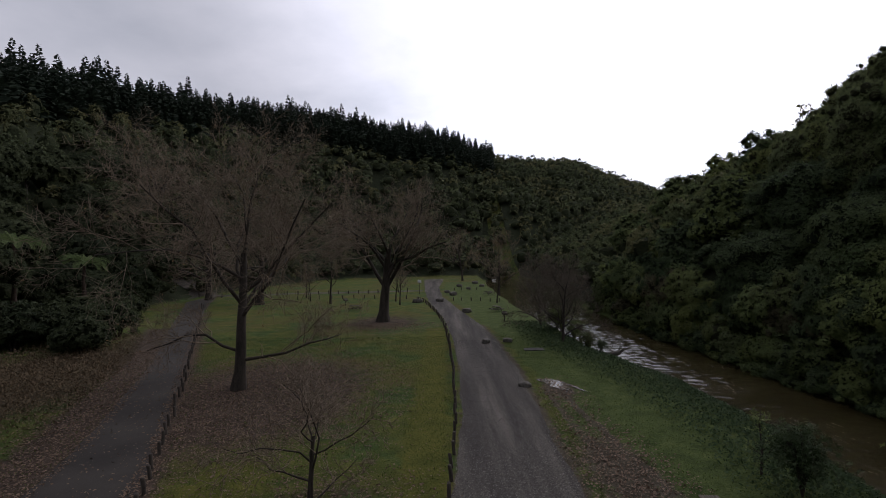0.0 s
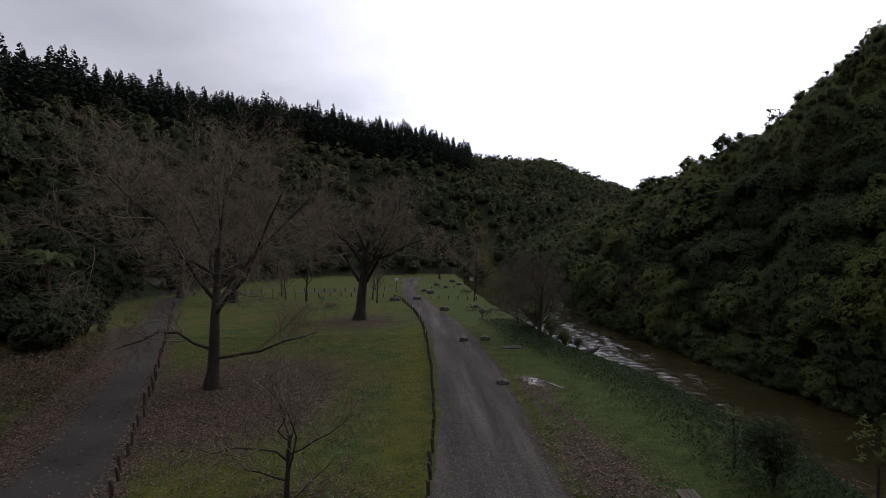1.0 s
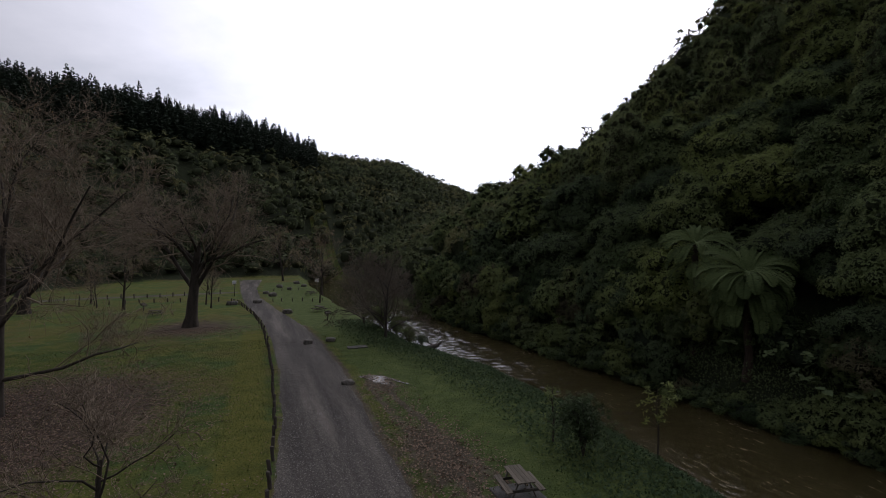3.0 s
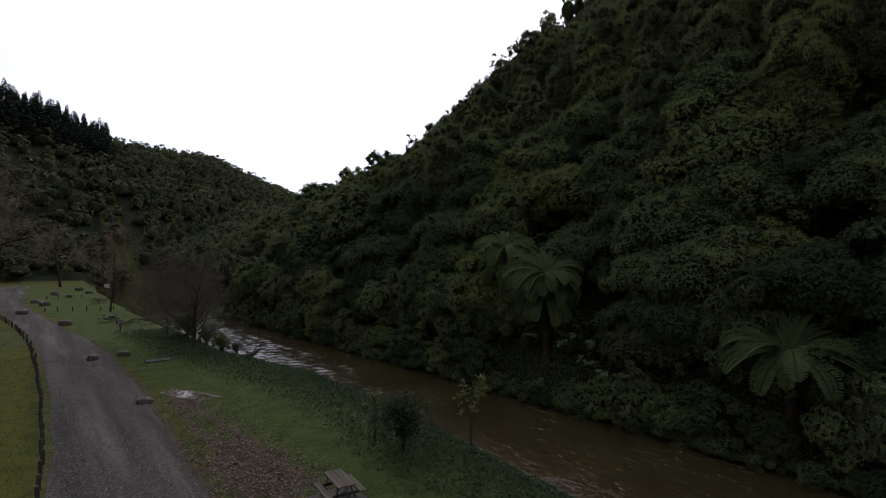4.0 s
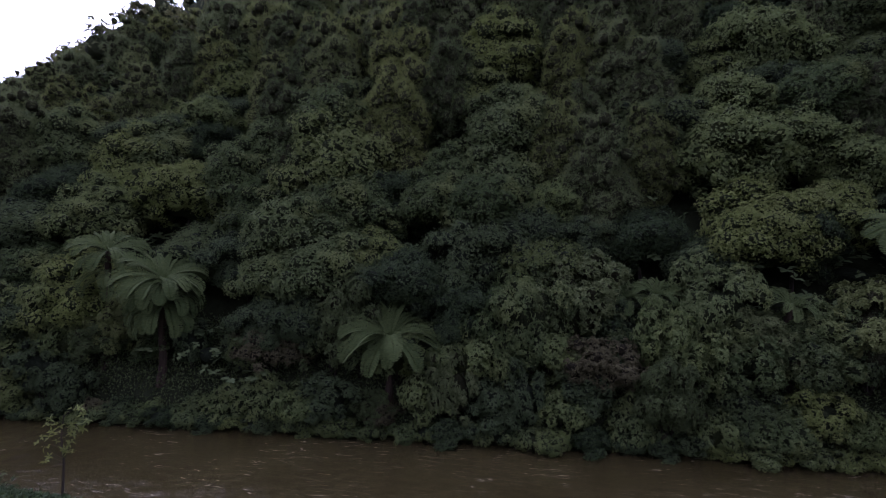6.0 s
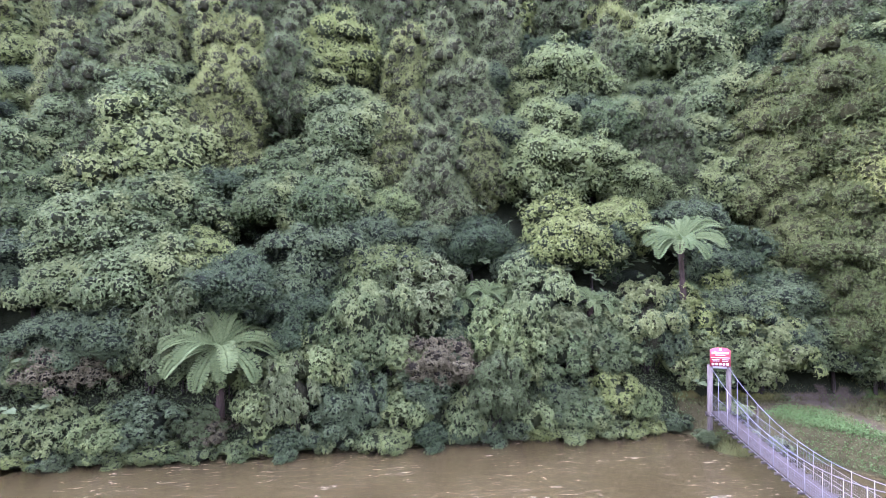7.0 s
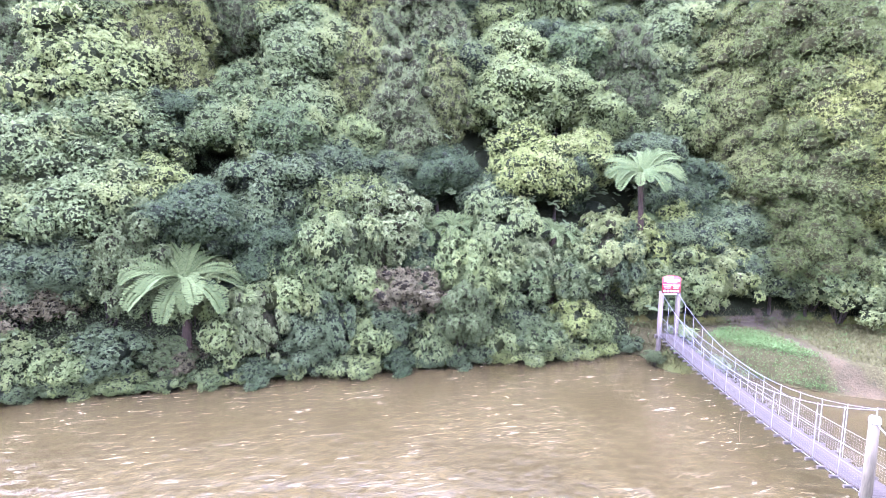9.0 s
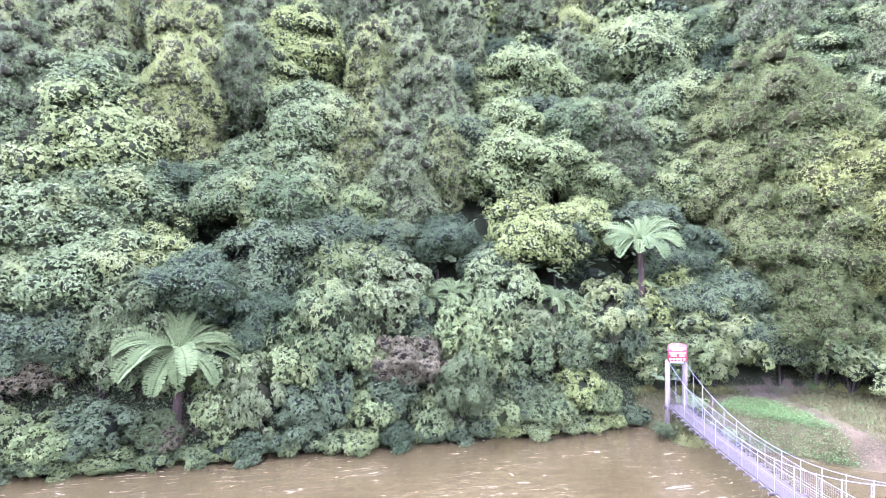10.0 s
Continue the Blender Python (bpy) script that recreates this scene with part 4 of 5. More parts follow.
def build_bank_bushes():
    rng = np.random.default_rng(8)
    y = -62.0
    while y < 84:
        for row in range(2):
            x = float(far_bank(y)) + (0.3, 2.0)[row] + rng.uniform(-0.3, 0.4)
            yy = y + rng.uniform(-0.7, 0.7)
            if yy < -17.2 and (row == 0 or x - float(hill_foot(yy)) < 0.5):
                continue
            s = rng.uniform(0.85, 1.2) * (0.85, 1.15)[row]
            if abs(yy - FERNS[0][1]) < 2.6:
                s *= 0.72
            if abs(yy - FERNS[2][1] + 0.5) < 4.0:
                s *= 0.5
            TREES.plant(rng.choice(list("gqqpogqpogr")), pose(x, yy, max(float(land(x, yy)), WATER_Z + 0.1) - 0.35, 0, rng.uniform(-12, 0), rng.uniform(0, 360)) @ Matrix.Diagonal((s, s, s * rng.uniform(0.75, 1.5), 1)))
        y += 1.9
    y = -18.0
    while y < 70:
        s = rng.uniform(0.45, 0.75)
        x = float(far_bank(y)) - 0.35 + rng.uniform(-0.3, 0.4)
        TREES.plant("w", pose(x, y, WATER_Z - 0.25, 0, rng.uniform(-10, 0), rng.uniform(0, 360)) @ Matrix.Diagonal((s, s, s * rng.uniform(0.7, 1.0), 1)))
        y += rng.uniform(1.0, 2.0)
    for i in range(34):
        y = -19.5 - 1.2 * i + rng.uniform(-0.5, 0.5)
        x = float(hill_foot(y)) + rng.uniform(-0.2, 1.4)
        if -31.5 < y < -25.5:      # a hollow under the trees where the path comes out
            x += 3.6
        TREES.plant(rng.choice(list("gqqpo")), pose(x, y, float(land(x, y)) - 0.3, 0, 0, rng.uniform(0, 360)) @ Matrix.Scale(rng.uniform(1.0, 1.6), 4))
    # under the trees of the slope and of the hill across the flat
    for x, y, k, s in ((31.0, -2.2, "o", 1.5), (30.2, -1.0, "p", 1.2), (30.0, -8.0, "p", 1.3), (30.2, -10.5, "q", 1.5), (30.5, -15.0, "q", 1.2), (30.5, -17.5, "o", 1.4), (31.5, -20.5, "q", 1.5), (32.0, -26, "g", 1.4), (31, -31, "q", 1.3), (28, -36, "p", 1.2), (27, -40, "o", 1.3), (33, -24, "q", 1.5)):
        TREES.plant(k, pose(x, y, float(land(x, y)) - 0.3, 0, 0, rng.uniform(0, 360)) @ Matrix.Scale(s, 4))
    for i in range(46):
        f = rng.uniform(0, 1)
        x, y = -31 - 22 * f + rng.uniform(-7, 1.0), 44 + 42 * f + rng.uniform(-3, 5)
        s = rng.uniform(1.0, 1.9)
        TREES.plant("h", pose(x, y, float(land(x, y)) - 0.2, 0, 0, rng.uniform(0, 360)) @ Matrix.Scale(s, 4))
    for x, y in sow(rng, 700, (-95, -36), (44, 125), 5.6):
        w = math.hypot(x, y) - float(west_foot(math.degrees(math.atan2(x, y))))
        if 3 < w < 50 and x < -38:
            TREES.tree("H", x, y, float(land(x, y)) + rng.uniform(2.5, 5.0), rng.uniform(3.0, 4.4))


build_bank_bushes()
tree_fern(61, 3.95, 3.5, (28.6, 8.4), 19, tilt=-24)
tree_fern(62, 10.1, 3.2, (30.3, -20.0), 19, toward=-34, tilt=-24)
tree_fern(63, 7.15, 3.3, (28.9, 23.5), 17, skirt=34, toward=39, label="tree fern with a skirt of hanging fronds")
tree_fern(64, 8.95, 2.8, (29.4, 28.1), 13, skirt=14, toward=42, label="tree fern with a skirt of hanging fronds")
for i, (fx, fy, fz) in enumerate(((31.0, -5.3, 6.5), (31.0, -6.9, 6.7), (31.0, -8.8, 6.8), (31.0, 3.6, 5.9), (29.6, 1.8, 4.1), (30.5, -13.7, 6.3), (31.0, -21.9, 6.8))):
    tree_fern(70 + i, fz - 0.2, 1.9, (fx, fy), 11, label="small tree fern among the shrubs")


# ---- far woods ----
def wood_lumps(seed, cards, pine=False, leaf=(0.19, 0.11), core=0.72):
    """Light crown for the far woods: big ragged leaf masses."""
    rng = np.random.default_rng(seed)
    if pine:   # whorls of branches round a straight stem
        z = 0.06 + 0.94 * (np.arange(cards) + 0.5) / cards
        w = rng.uniform(0, 6.28, cards)
        p = np.stack([0.004 * np.cos(w), 0.004 * np.sin(w), z], -1)
        a = np.stack([np.cos(w), np.sin(w), rng.uniform(-0.1, 0.45, cards)], -1)
        reach = 0.21 * (1.02 - z) ** 0.8 * rng.uniform(0.55, 1.15, cards) + 0.012
        return leaf_quads(p, a, [0, 0, 1.0] + 0.9 * rng.standard_normal(p.shape), reach, 0.022 + 0.34 * reach) + (0,)
    lobes = dome(rng, 0.5, 1.0, 15, 0.25)
    g = Geo()
    n = beds(g, [(0, 0, 0.42, 0.42)], 3, core)
    if core > 0.6:
        n += beds(g, lobes[1::5], 2, 0.6)
    q, d = on_lobes(rng, lobes, cards // 5, -0.3, 0.7)
    g.add(*tufts(rng, q, d, 5, *leaf, lift=0.3, up=0.6, droop=0.25))
    v, f = g.arrays()
    return v, f, n


def scatter(name, mat, protos, places, label, category):
    """Many copies of light crowns, joined into one mesh: x, y, z, radius scale, height, turn."""
    vs, beds_f, fs, n = [], [], [], 0
    for i, (x, y, z, r, h, w) in enumerate(places):
        v, f, b = protos[i % len(protos)]
        c, s = math.cos(w), math.sin(w)
        vs.append(np.stack([x + r * (v[:, 0] * c - v[:, 1] * s), y + r * (v[:, 0] * s + v[:, 1] * c), z + h * v[:, 2]], -1))
        beds_f.append(f[:b] + n)
        fs.append(f[b:] + n)
        n += len(v)
    under = np.concatenate(beds_f)
    me = mesh_np(name, np.concatenate(vs), np.concatenate([under, *fs]), mat, False, CORE_SHADES.get(mat), len(under))
    tagged(new(name, me), label, category, kind="stuff")


def build_far_woods():
    rng = np.random.default_rng(9)
    fine = [wood_lumps(100 + i, 460, leaf=(0.074, 0.050), core=0.62) for i in range(5)]
    light = [wood_lumps(110 + i, 110, leaf=(0.145, 0.095)) for i in range(5)]
    pines = [wood_lumps(120 + i, 210, True) for i in range(4)]
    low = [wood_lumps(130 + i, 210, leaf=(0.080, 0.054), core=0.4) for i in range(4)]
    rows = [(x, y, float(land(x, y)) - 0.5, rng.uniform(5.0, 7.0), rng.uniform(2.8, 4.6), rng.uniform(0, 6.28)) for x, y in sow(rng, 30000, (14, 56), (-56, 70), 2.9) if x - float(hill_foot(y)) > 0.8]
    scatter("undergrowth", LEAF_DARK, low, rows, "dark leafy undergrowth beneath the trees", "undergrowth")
    # the spur behind and beyond the near slope
    rows = []
    for x, y in sow(rng, 12000, (25, 112), (-75, 330), 4.6):
        d = x - float(hill_foot(y))
        if d < 1.5 or (x < 61 and y < 80) or (x > 62 and y < -70):
            continue
        slim = rng.uniform(0, 1) < 0.4
        rows.append((x, y, float(land(x, y)) - 0.8, rng.uniform(4.0, 5.2) if slim else rng.uniform(5.5, 8.5), rng.uniform(7, 9) if slim else rng.uniform(6, 8.5), rng.uniform(0, 6.28)))
    near = [r for r in rows if r[1] < 150 and r[0] < 90]
    far = [r for r in rows if not (r[1] < 150 and r[0] < 90)]
    scatter("woodland", WOOD_HILL, fine, near, "dense dark evergreen bush on the steep spur", "woodland")
    scatter("woodland", WOOD_HILL, light, far, "dense dark evergreen bush along the ridge", "woodland")
    # the long hill across the flat
    rows, pine_rows = [], []
    for x, y in sow(rng, 40000, (-260, 190), (18, 420), 4.7):
        r, az = math.hypot(x, y), math.degrees(math.atan2(x, y))
        if az < -58 or az > 34 or x > float(hill_foot(y)) - 2 and y < 225:
            continue
        f, g = float(west_foot(az)), float(west_ridge(az))
        w = (r - f) / (g - f)
        if w < 0.02 or w > 1.15:
            continue
        z = float(land(x, y)) - 0.8
        if w > 0.72 and az < 6:
            continue
        else:
            k = 0.7 if r < 110 else 1.0
            rows.append((x, y, z, rng.uniform(5.5, 9.5) * k, rng.uniform(5.5, 10) * k, rng.uniform(0, 6.28)))
    for x, y in sow(rng, 60000, (-190, 40), (90, 300), 3.0):
        r, az = math.hypot(x, y), math.degrees(math.atan2(x, y))
        w = (r - float(west_foot(az))) / (float(west_ridge(az)) - float(west_foot(az)))
        if 0.7 < w < 1.12 and -58 < az < 6:
            h = rng.uniform(10, 15.5) * (1.15 if rng.uniform(0, 1) < 0.12 else 1)
            pine_rows.append((x, y, float(land(x, y)) - 0.8, h * 1.15, h, rng.uniform(0, 6.28)))
    near = [r for r in rows if math.hypot(r[0], r[1]) < 170]
    far = [r for r in rows if math.hypot(r[0], r[1]) >= 170]
    scatter("woodland", WOOD_HILL, fine, near, "dark native bush at the foot of the hill", "woodland")
    scatter("woodland", WOOD_HILL, light, far, "dark native bush covering the far hill", "woodland")
    scatter("pine_plantation", PINE_NEEDLE, pines, pine_rows, "dark pine plantation along the ridge", "woodland")


build_far_woods()


# ---- leafless trees on the flat ----
big = bare_tree(201, 18.6, 3.5, 0.40, 1.0, (11, 12, 10, 9), 1.0, vase=1.6, label="tall leafless tree with spreading limbs above fallen leaves", leaves=500)
place(big, -13.3, 33.1, 40)
old = bare_tree(202, 19.0, 3.6, 0.72, 1.0, (9, 12, 9, 8), 1.2, vase=1.9, low_limbs=0, label="old leafless tree with a thick dark trunk", up=0.7)
place(old, -7.4, 63.9, 10)
far_old = bare_tree(207, 18.5, 3.4, 0.65, 1.0, (9, 10, 8, 7), 1.3, vase=1.9, low_limbs=0, label="old leafless tree with a thick dark trunk", up=0.7)
place(far_old, -30.2, 84.6, 100, 1.0)
again(far_old, -42.5, 93.3, 200, 0.98)
again(far_old, -62.0, 114.3, 300, 1.0)
young = bare_tree(203, 9.5, 2.4, 0.17, 0.9, (8, 7, 6, 5), 0.8, label="young leafless tree on the grass", leaves=120)
place(young, -18.4, 84.6, 0, 1.1)
again(young, 9.2, 84.0, 60, 0.72)
again(young, -25.3, 95.5, 160, 0.7)
again(young, -22.9, 89.2, 220, 0.55)
again(young, -7.9, 88.2, 20, 0.6)
again(young, -6.7, 82.0, 120, 0.62)
small = bare_tree(204, 5.0, 0.8, 0.11, 1.1, (8, 8, 6, 4), 0.45, vase=2.2, low_limbs=1, label="small leafless tree with a forked trunk", up=0.8)
place(small, -4.6, 17.3, 30, 1.12)
russet = bare_tree(205, 13.0, 2.0, 0.25, 0.6, (9, 8, 6, 5), 1.0, label="leafless tree still holding russet leaves", leaves=1500)
place(russet, 12.7, 112.0, 0, 1.1)
again(russet, 6.0, 142.0, 70, 1.0)
willow = bare_tree(206, 9.0, 0.8, 0.18, 0.95, (14, 9, 8, 7), 0.8, haze=TWIG_DARK, label="twiggy dark leafless willow beside the river", up=0.4)
place(willow, 11.5, 48.3, 0, 0.8, 0.95)
again(willow, 12.6, 53.5, 100, 0.75, 0.8)
again(willow, 11.4, 58.5, 200, 0.9, 1.0)


# ---- timber posts beside the tracks ----
def wobbly_post(seed, r, h):
    rng = np.random.default_rng(seed)
    zs = np.array([-0.3, 0.0, h * 0.5, h - 0.03, h])
    return Geo().add(*capped(np.stack([0.01 * rng.standard_normal(5), 0.01 * rng.standard_normal(5), zs], -1), r * np.array([1, 1, 0.98, 0.97, 0.86]), 8)).mesh("post", POST_WOOD)


POSTS = [wobbly_post(300 + i, 0.08, h) for i, h in enumerate((0.58, 0.62, 0.66, 0.60))]


def post_row(points, gap, label, seed, s=1.0):
    """Low posts in a row along a bent line."""
    rng = np.random.default_rng(seed)
    p = np.array(points, float)
    run = np.concatenate([[0], np.cumsum(np.linalg.norm(np.diff(p, axis=0), axis=1))])
    fence = thing("bollard_fence", label, "fence", "rows of low posts")
    fence.location = (*points[0], float(land(*points[0])))
    for d in np.arange(0, run[-1], gap):
        x, y = np.interp(d, run, p[:, 0]) + rng.normal(0, 0.04), np.interp(d, run, p[:, 1]) + rng.normal(0, 0.08)
        o = part("post", POSTS[int(rng.integers(4))], fence)
        o.matrix_basis = pose(x - points[0][0], y - points[0][1], float(land(x, y)) - fence.location[2], rng.normal(0, 3), rng.normal(0, 3), rng.uniform(0, 360)) @ Matrix.Scale(s, 4)


post_row([(0.1, 14.5), (0.2, 18.4), (0.4, 22.0), (0.7, 26.7), (0.8, 37.1), (0.7, 46.6), (0.4, 57.6), (-0.7, 71.2), (-2.7, 84.6), (-4.4, 91.2)], 1.3, "row of low dark timber posts along the gravel track", 1)
post_row([(-9.6, 15.0), (-10.9, 18.5), (-12.4, 22.1), (-13.9, 25.8), (-16.4, 32.0), (-21.7, 44.1), (-28.8, 60.6), (-38.4, 82.0)], 1.35, "row of low dark timber posts along the tar lane", 2)
post_row([(2.0, 87.6), (12.1, 85.3)], 1.6, "row of low posts across the far grass", 3)
post_row([(2.8, 109.4), (9.0, 109.6)], 1.6, "row of low posts across the far grass", 4)
post_row([(-46, 97), (-25.5, 102.7), (-5.1, 105.4)], 2.0, "row of low posts along the far lane", 5, 1.3)
post_row([(-26, 92), (-14, 93.5), (-4.6, 91.5)], 2.0, "row of low posts along the far lane", 6, 1.2)
FAR_LANE = line([-50, -25, -5], [98.5, 104.0, 107.0])


def far_lane():
    xs = np.arange(-52, -3, 1.0)
    X = np.repeat(xs[:, None], 4, 1)
    Y = FAR_LANE(xs)[:, None] + np.array([0, 1.2, 2.4, 3.6])
    me = mesh_np("road_3", np.stack([X, Y, land(X, Y) + 0.03], -1).reshape(-1, 3), grid_faces(4, len(xs)), GRAVEL, True)
    tagged(new("road_3", me), "far arm of the gravel track crossing the grass", "road", kind="structure")


far_lane()


# ---- boulders ----
def boulder(seed, x, y, w, d, h, label="grey boulder set on the grass beside the track"):
    rng = np.random.default_rng(seed)
    v, f = ball_grid(5)
    n = np.array([noise.noise(Vector(p) * 1.7 + Vector((seed, 0, 0))) for p in v])
    q = np.sign(v) * np.abs(v) ** 0.7 * (1 + 0.32 * n[:, None]) * (w / 2, d / 2, h / 2)
    bm = bmesh.new()
    bm.from_mesh(mesh_np("boulder", q + (0, 0, h * 0.36), f, STONE))
    bmesh.ops.remove_doubles(bm, verts=bm.verts, dist=0.004)
    me = bpy.data.meshes.new("boulder")
    bm.to_mesh(me)
    me.materials.append(STONE)
    ob = tagged(new("boulder", me), label, "boulder", "boulders beside the track")
    ob.matrix_basis = pose(x, y, float(land(x, y)), 0, 0, rng.uniform(-25, 25))


for i, (x, y, w, d, h) in enumerate(((5.3, 32.8, 1.15, 0.6, 0.55), (4.2, 48.2, 1.2, 0.8, 0.75), (6.3, 48.6, 1.25, 0.8, 0.7), (3.6, 71.7, 1.5, 0.9, 0.9), (-0.3, 86.2, 1.7, 1.0, 0.9), (2.3, 97.8, 1.7, 1.0, 1.0), (4.2, 118, 1.7, 1.0, 1.0), (8.6, 129, 1.8, 1.0, 1.0), (1.2, 104, 1.3, 0.8, 0.8), (-4.0, 85.6, 2.2, 1.0, 0.9), (6.0, 112, 1.2, 0.8, 0.7), (9.6, 120, 1.5, 0.9, 0.8))):
    k = 0.68 if y < 60 else 0.85
    boulder(400 + i, x, y, w * k, d * k, h * k)

# ---- picnic tables, fire boxes, signs ----
BLUFF = material("bluff_rock", rough_surface, stops=[(0.34, (0.05, 0.047, 0.042)), (0.66, (0.17, 0.16, 0.145))], scale=0.25, fine=2.2, stretch=(1, 1, 2.0), depth=0.6)
TIMBER = material("grey_timber", rough_surface, stops=[(0.34, (0.050, 0.042, 0.032)), (0.66, (0.14, 0.118, 0.092))], scale=2.0, fine=26.0, stretch=(1, 0.12, 1), depth=0.006)
DARK_TIMBER = material("dark_timber", rough_surface, stops=[(0.34, (0.030, 0.026, 0.022)), (0.66, (0.10, 0.088, 0.075))], scale=2.0, fine=26.0, depth=0.006)
CONCRETE = material("stained_concrete", rough_surface, stops=[(0.34, (0.032, 0.031, 0.028)), (0.66, (0.090, 0.086, 0.080))], scale=1.2, fine=18.0, depth=0.005)


def picnic_table(label, mat):
    t = thing("picnic_table", label, "picnic table", "picnic tables on the grass")
    for i in range(4):
        x = -0.30 + 0.2 * i
        part("tabletop_plank", Geo().add(*bar((x, -0.85, 0.74), (x, 0.85, 0.74), 0.185, 0.045)).mesh("tabletop_plank", mat), t)
    for s in (-1, 1):
        for i in range(2):
            x = s * (0.66 + 0.15 * i)
            part("bench_plank", Geo().add(*bar((x, -0.85, 0.43), (x, 0.85, 0.43), 0.14, 0.045)).mesh("bench_plank", mat), t)
    for y in (-0.6, 0.6):
        part("bench_beam", Geo().add(*bar((-0.85, y, 0.375), (0.85, y, 0.375), 0.05, 0.10)).mesh("bench_beam", DARK_TIMBER), t)
        part("top_beam", Geo().add(*bar((-0.36, y, 0.675), (0.36, y, 0.675), 0.05, 0.09)).mesh("top_beam", DARK_TIMBER), t)
        for s in (-1, 1):
            part("leg", Geo().add(*bar((s * 0.62, y + 0.05, -0.05), (s * 0.22, y + 0.05, 0.7), 0.09, 0.05)).mesh("leg", DARK_TIMBER), t)
    return t


def slab(x, y, w, d, label):
    g = Geo().add(*bar((x, y - d / 2, float(land(x, y)) + 0.01), (x, y + d / 2, float(land(x, y)) + 0.01), w, 0.12, 0.015))
    tagged(new("concrete_pad", g.mesh("concrete_pad", CONCRETE)), label, "concrete pad")


slab(8.6, 15.95, 1.6, 1.6, "stained concrete pad under a picnic table")
slab(8.1, 44.7, 1.7, 1.0, "bare concrete pad in the grass")
table = picnic_table("weathered timber picnic table with two benches on a concrete pad", TIMBER)
table.matrix_basis = pose(8.6, 15.95, float(land(8.6, 15.95)) + 0.07, 0, 0, -7) @ Matrix.Diagonal((0.8, 0.85, 0.95, 1))
far_table = picnic_table("dark timber picnic table on the grass", DARK_TIMBER)
place(far_table, 7.8, 72.0, 20)
again(far_table, -12.8, 75.2, 70)
again(far_table, 9.0, 97.3, 40)


def fire_box(x, y, turn):
    b = thing("barbecue", "dark steel barbecue box on a post", "barbecue")
    part("post", Geo().add(*capped([(0, 0, -0.3), (0, 0, 0.4), (0, 0, 0.75)], [0.07, 0.07, 0.07])).mesh("post", DARK_TIMBER), b)
    part("fire_tray", Geo().add(*bar((-0.32, 0, 0.88), (0.32, 0, 0.88), 0.5, 0.26)).mesh("fire_tray", DARK_TIMBER), b)
    part("hood", Geo().add(*bar((-0.30, 0.2, 1.06), (0.30, 0.2, 1.06), 0.06, 0.2)).mesh("hood", DARK_TIMBER), b)
    place(b, x, y, turn)


fire_box(7.8, 62.9, 10)
fire_box(-15.4, 82.0, 40)


def paint(nt, bsdf, color, rough=0.5):
    n = noise_node(nt, 7.0, 5, 0.7)
    nt.links.new(mix_node(nt, step_node(nt, n, 0.45, 0.75), color, tuple(c * 0.7 for c in color)), bsdf.inputs["Base Color"])
    bsdf.inputs["Roughness"].default_value = rough


WHITE = material("white_paint", paint, color=(0.42, 0.42, 0.41))
RED = material("red_paint", paint, color=(0.26, 0.020, 0.030))
STEEL = material("galvanised_steel", paint, color=(0.10, 0.10, 0.115), rough=0.45)
GALV = material("dull_zinc", paint, color=(0.15, 0.15, 0.155))
STEEL.node_tree.nodes["Principled BSDF"].inputs["Metallic"].default_value = 0.3


def sign_post(x, y, h, w, turn, label):
    s = thing("sign_board", label, "sign")
    part("post", Geo().add(*capped([(0, 0, -0.3), (0, 0, h * 0.5), (0, 0, h)], [0.05, 0.05, 0.05])).mesh("post", DARK_TIMBER), s)
    part("board", Geo().add(*bar((-w / 2, -0.07, h - 0.35), (w / 2, -0.07, h - 0.35), 0.03, 0.65)).mesh("board", WHITE), s)
    place(s, x, y, turn)


sign_post(-4.3, 100.5, 2.9, 0.7, 8, "small white sign on a post beside the track")
sign_post(10.4, 100.0, 2.9, 0.8, 10, "small white sign on a post among the trees")


# ---- puddle ----
def puddle_look(nt, bsdf):
    nt.links.new(ramp_node(nt, noise_node(nt, 2.0, 4), [(0.4, (0.09, 0.075, 0.06)), (0.6, (0.16, 0.14, 0.12))]), bsdf.inputs["Base Color"])
    bsdf.inputs["Roughness"].default_value = 0.05
    bump_node(nt, bsdf, noise_node(nt, 9.0, 3), 0.12, 0.02)


PUDDLE = material("puddle_water", puddle_look)


def puddle(seed, x, y, rx, ry, turn, label):
    rng = np.random.default_rng(seed)
    w = np.linspace(0, 2 * np.pi, 40, endpoint=False)
    r = 1 + 0.16 * np.sin(3 * w + 1) + 0.12 * np.sin(5 * w + 2) + 0.08 * rng.standard_normal(40)
    c, s = math.cos(turn), math.sin(turn)
    px, py = rx * r * np.cos(w), ry * r * np.sin(w)
    X, Y = x + px * c - py * s, y + px * s + py * c
    level = float(land(X, Y).max()) + 0.012
    ring = np.stack([X, Y, np.full(40, level)], -1)
    mid = np.array([[x, y, level]]) + (ring - [[x, y, level]]) * 0.4
    i = np.arange(40)
    f = np.stack([i, (i + 1) % 40, 40 + (i + 1) % 40, 40 + i], -1)
    j = 40 + np.arange(0, 20)
    inner = np.stack([40 + np.arange(0, 19), 41 + np.arange(0, 19), 78 - np.arange(0, 19), 79 - np.arange(0, 19)], -1)
    me = mesh_np("puddle", np.concatenate([ring, mid]), np.concatenate([f, inner]), PUDDLE)
    tagged(new("puddle", me), label, "puddle", kind="structure")


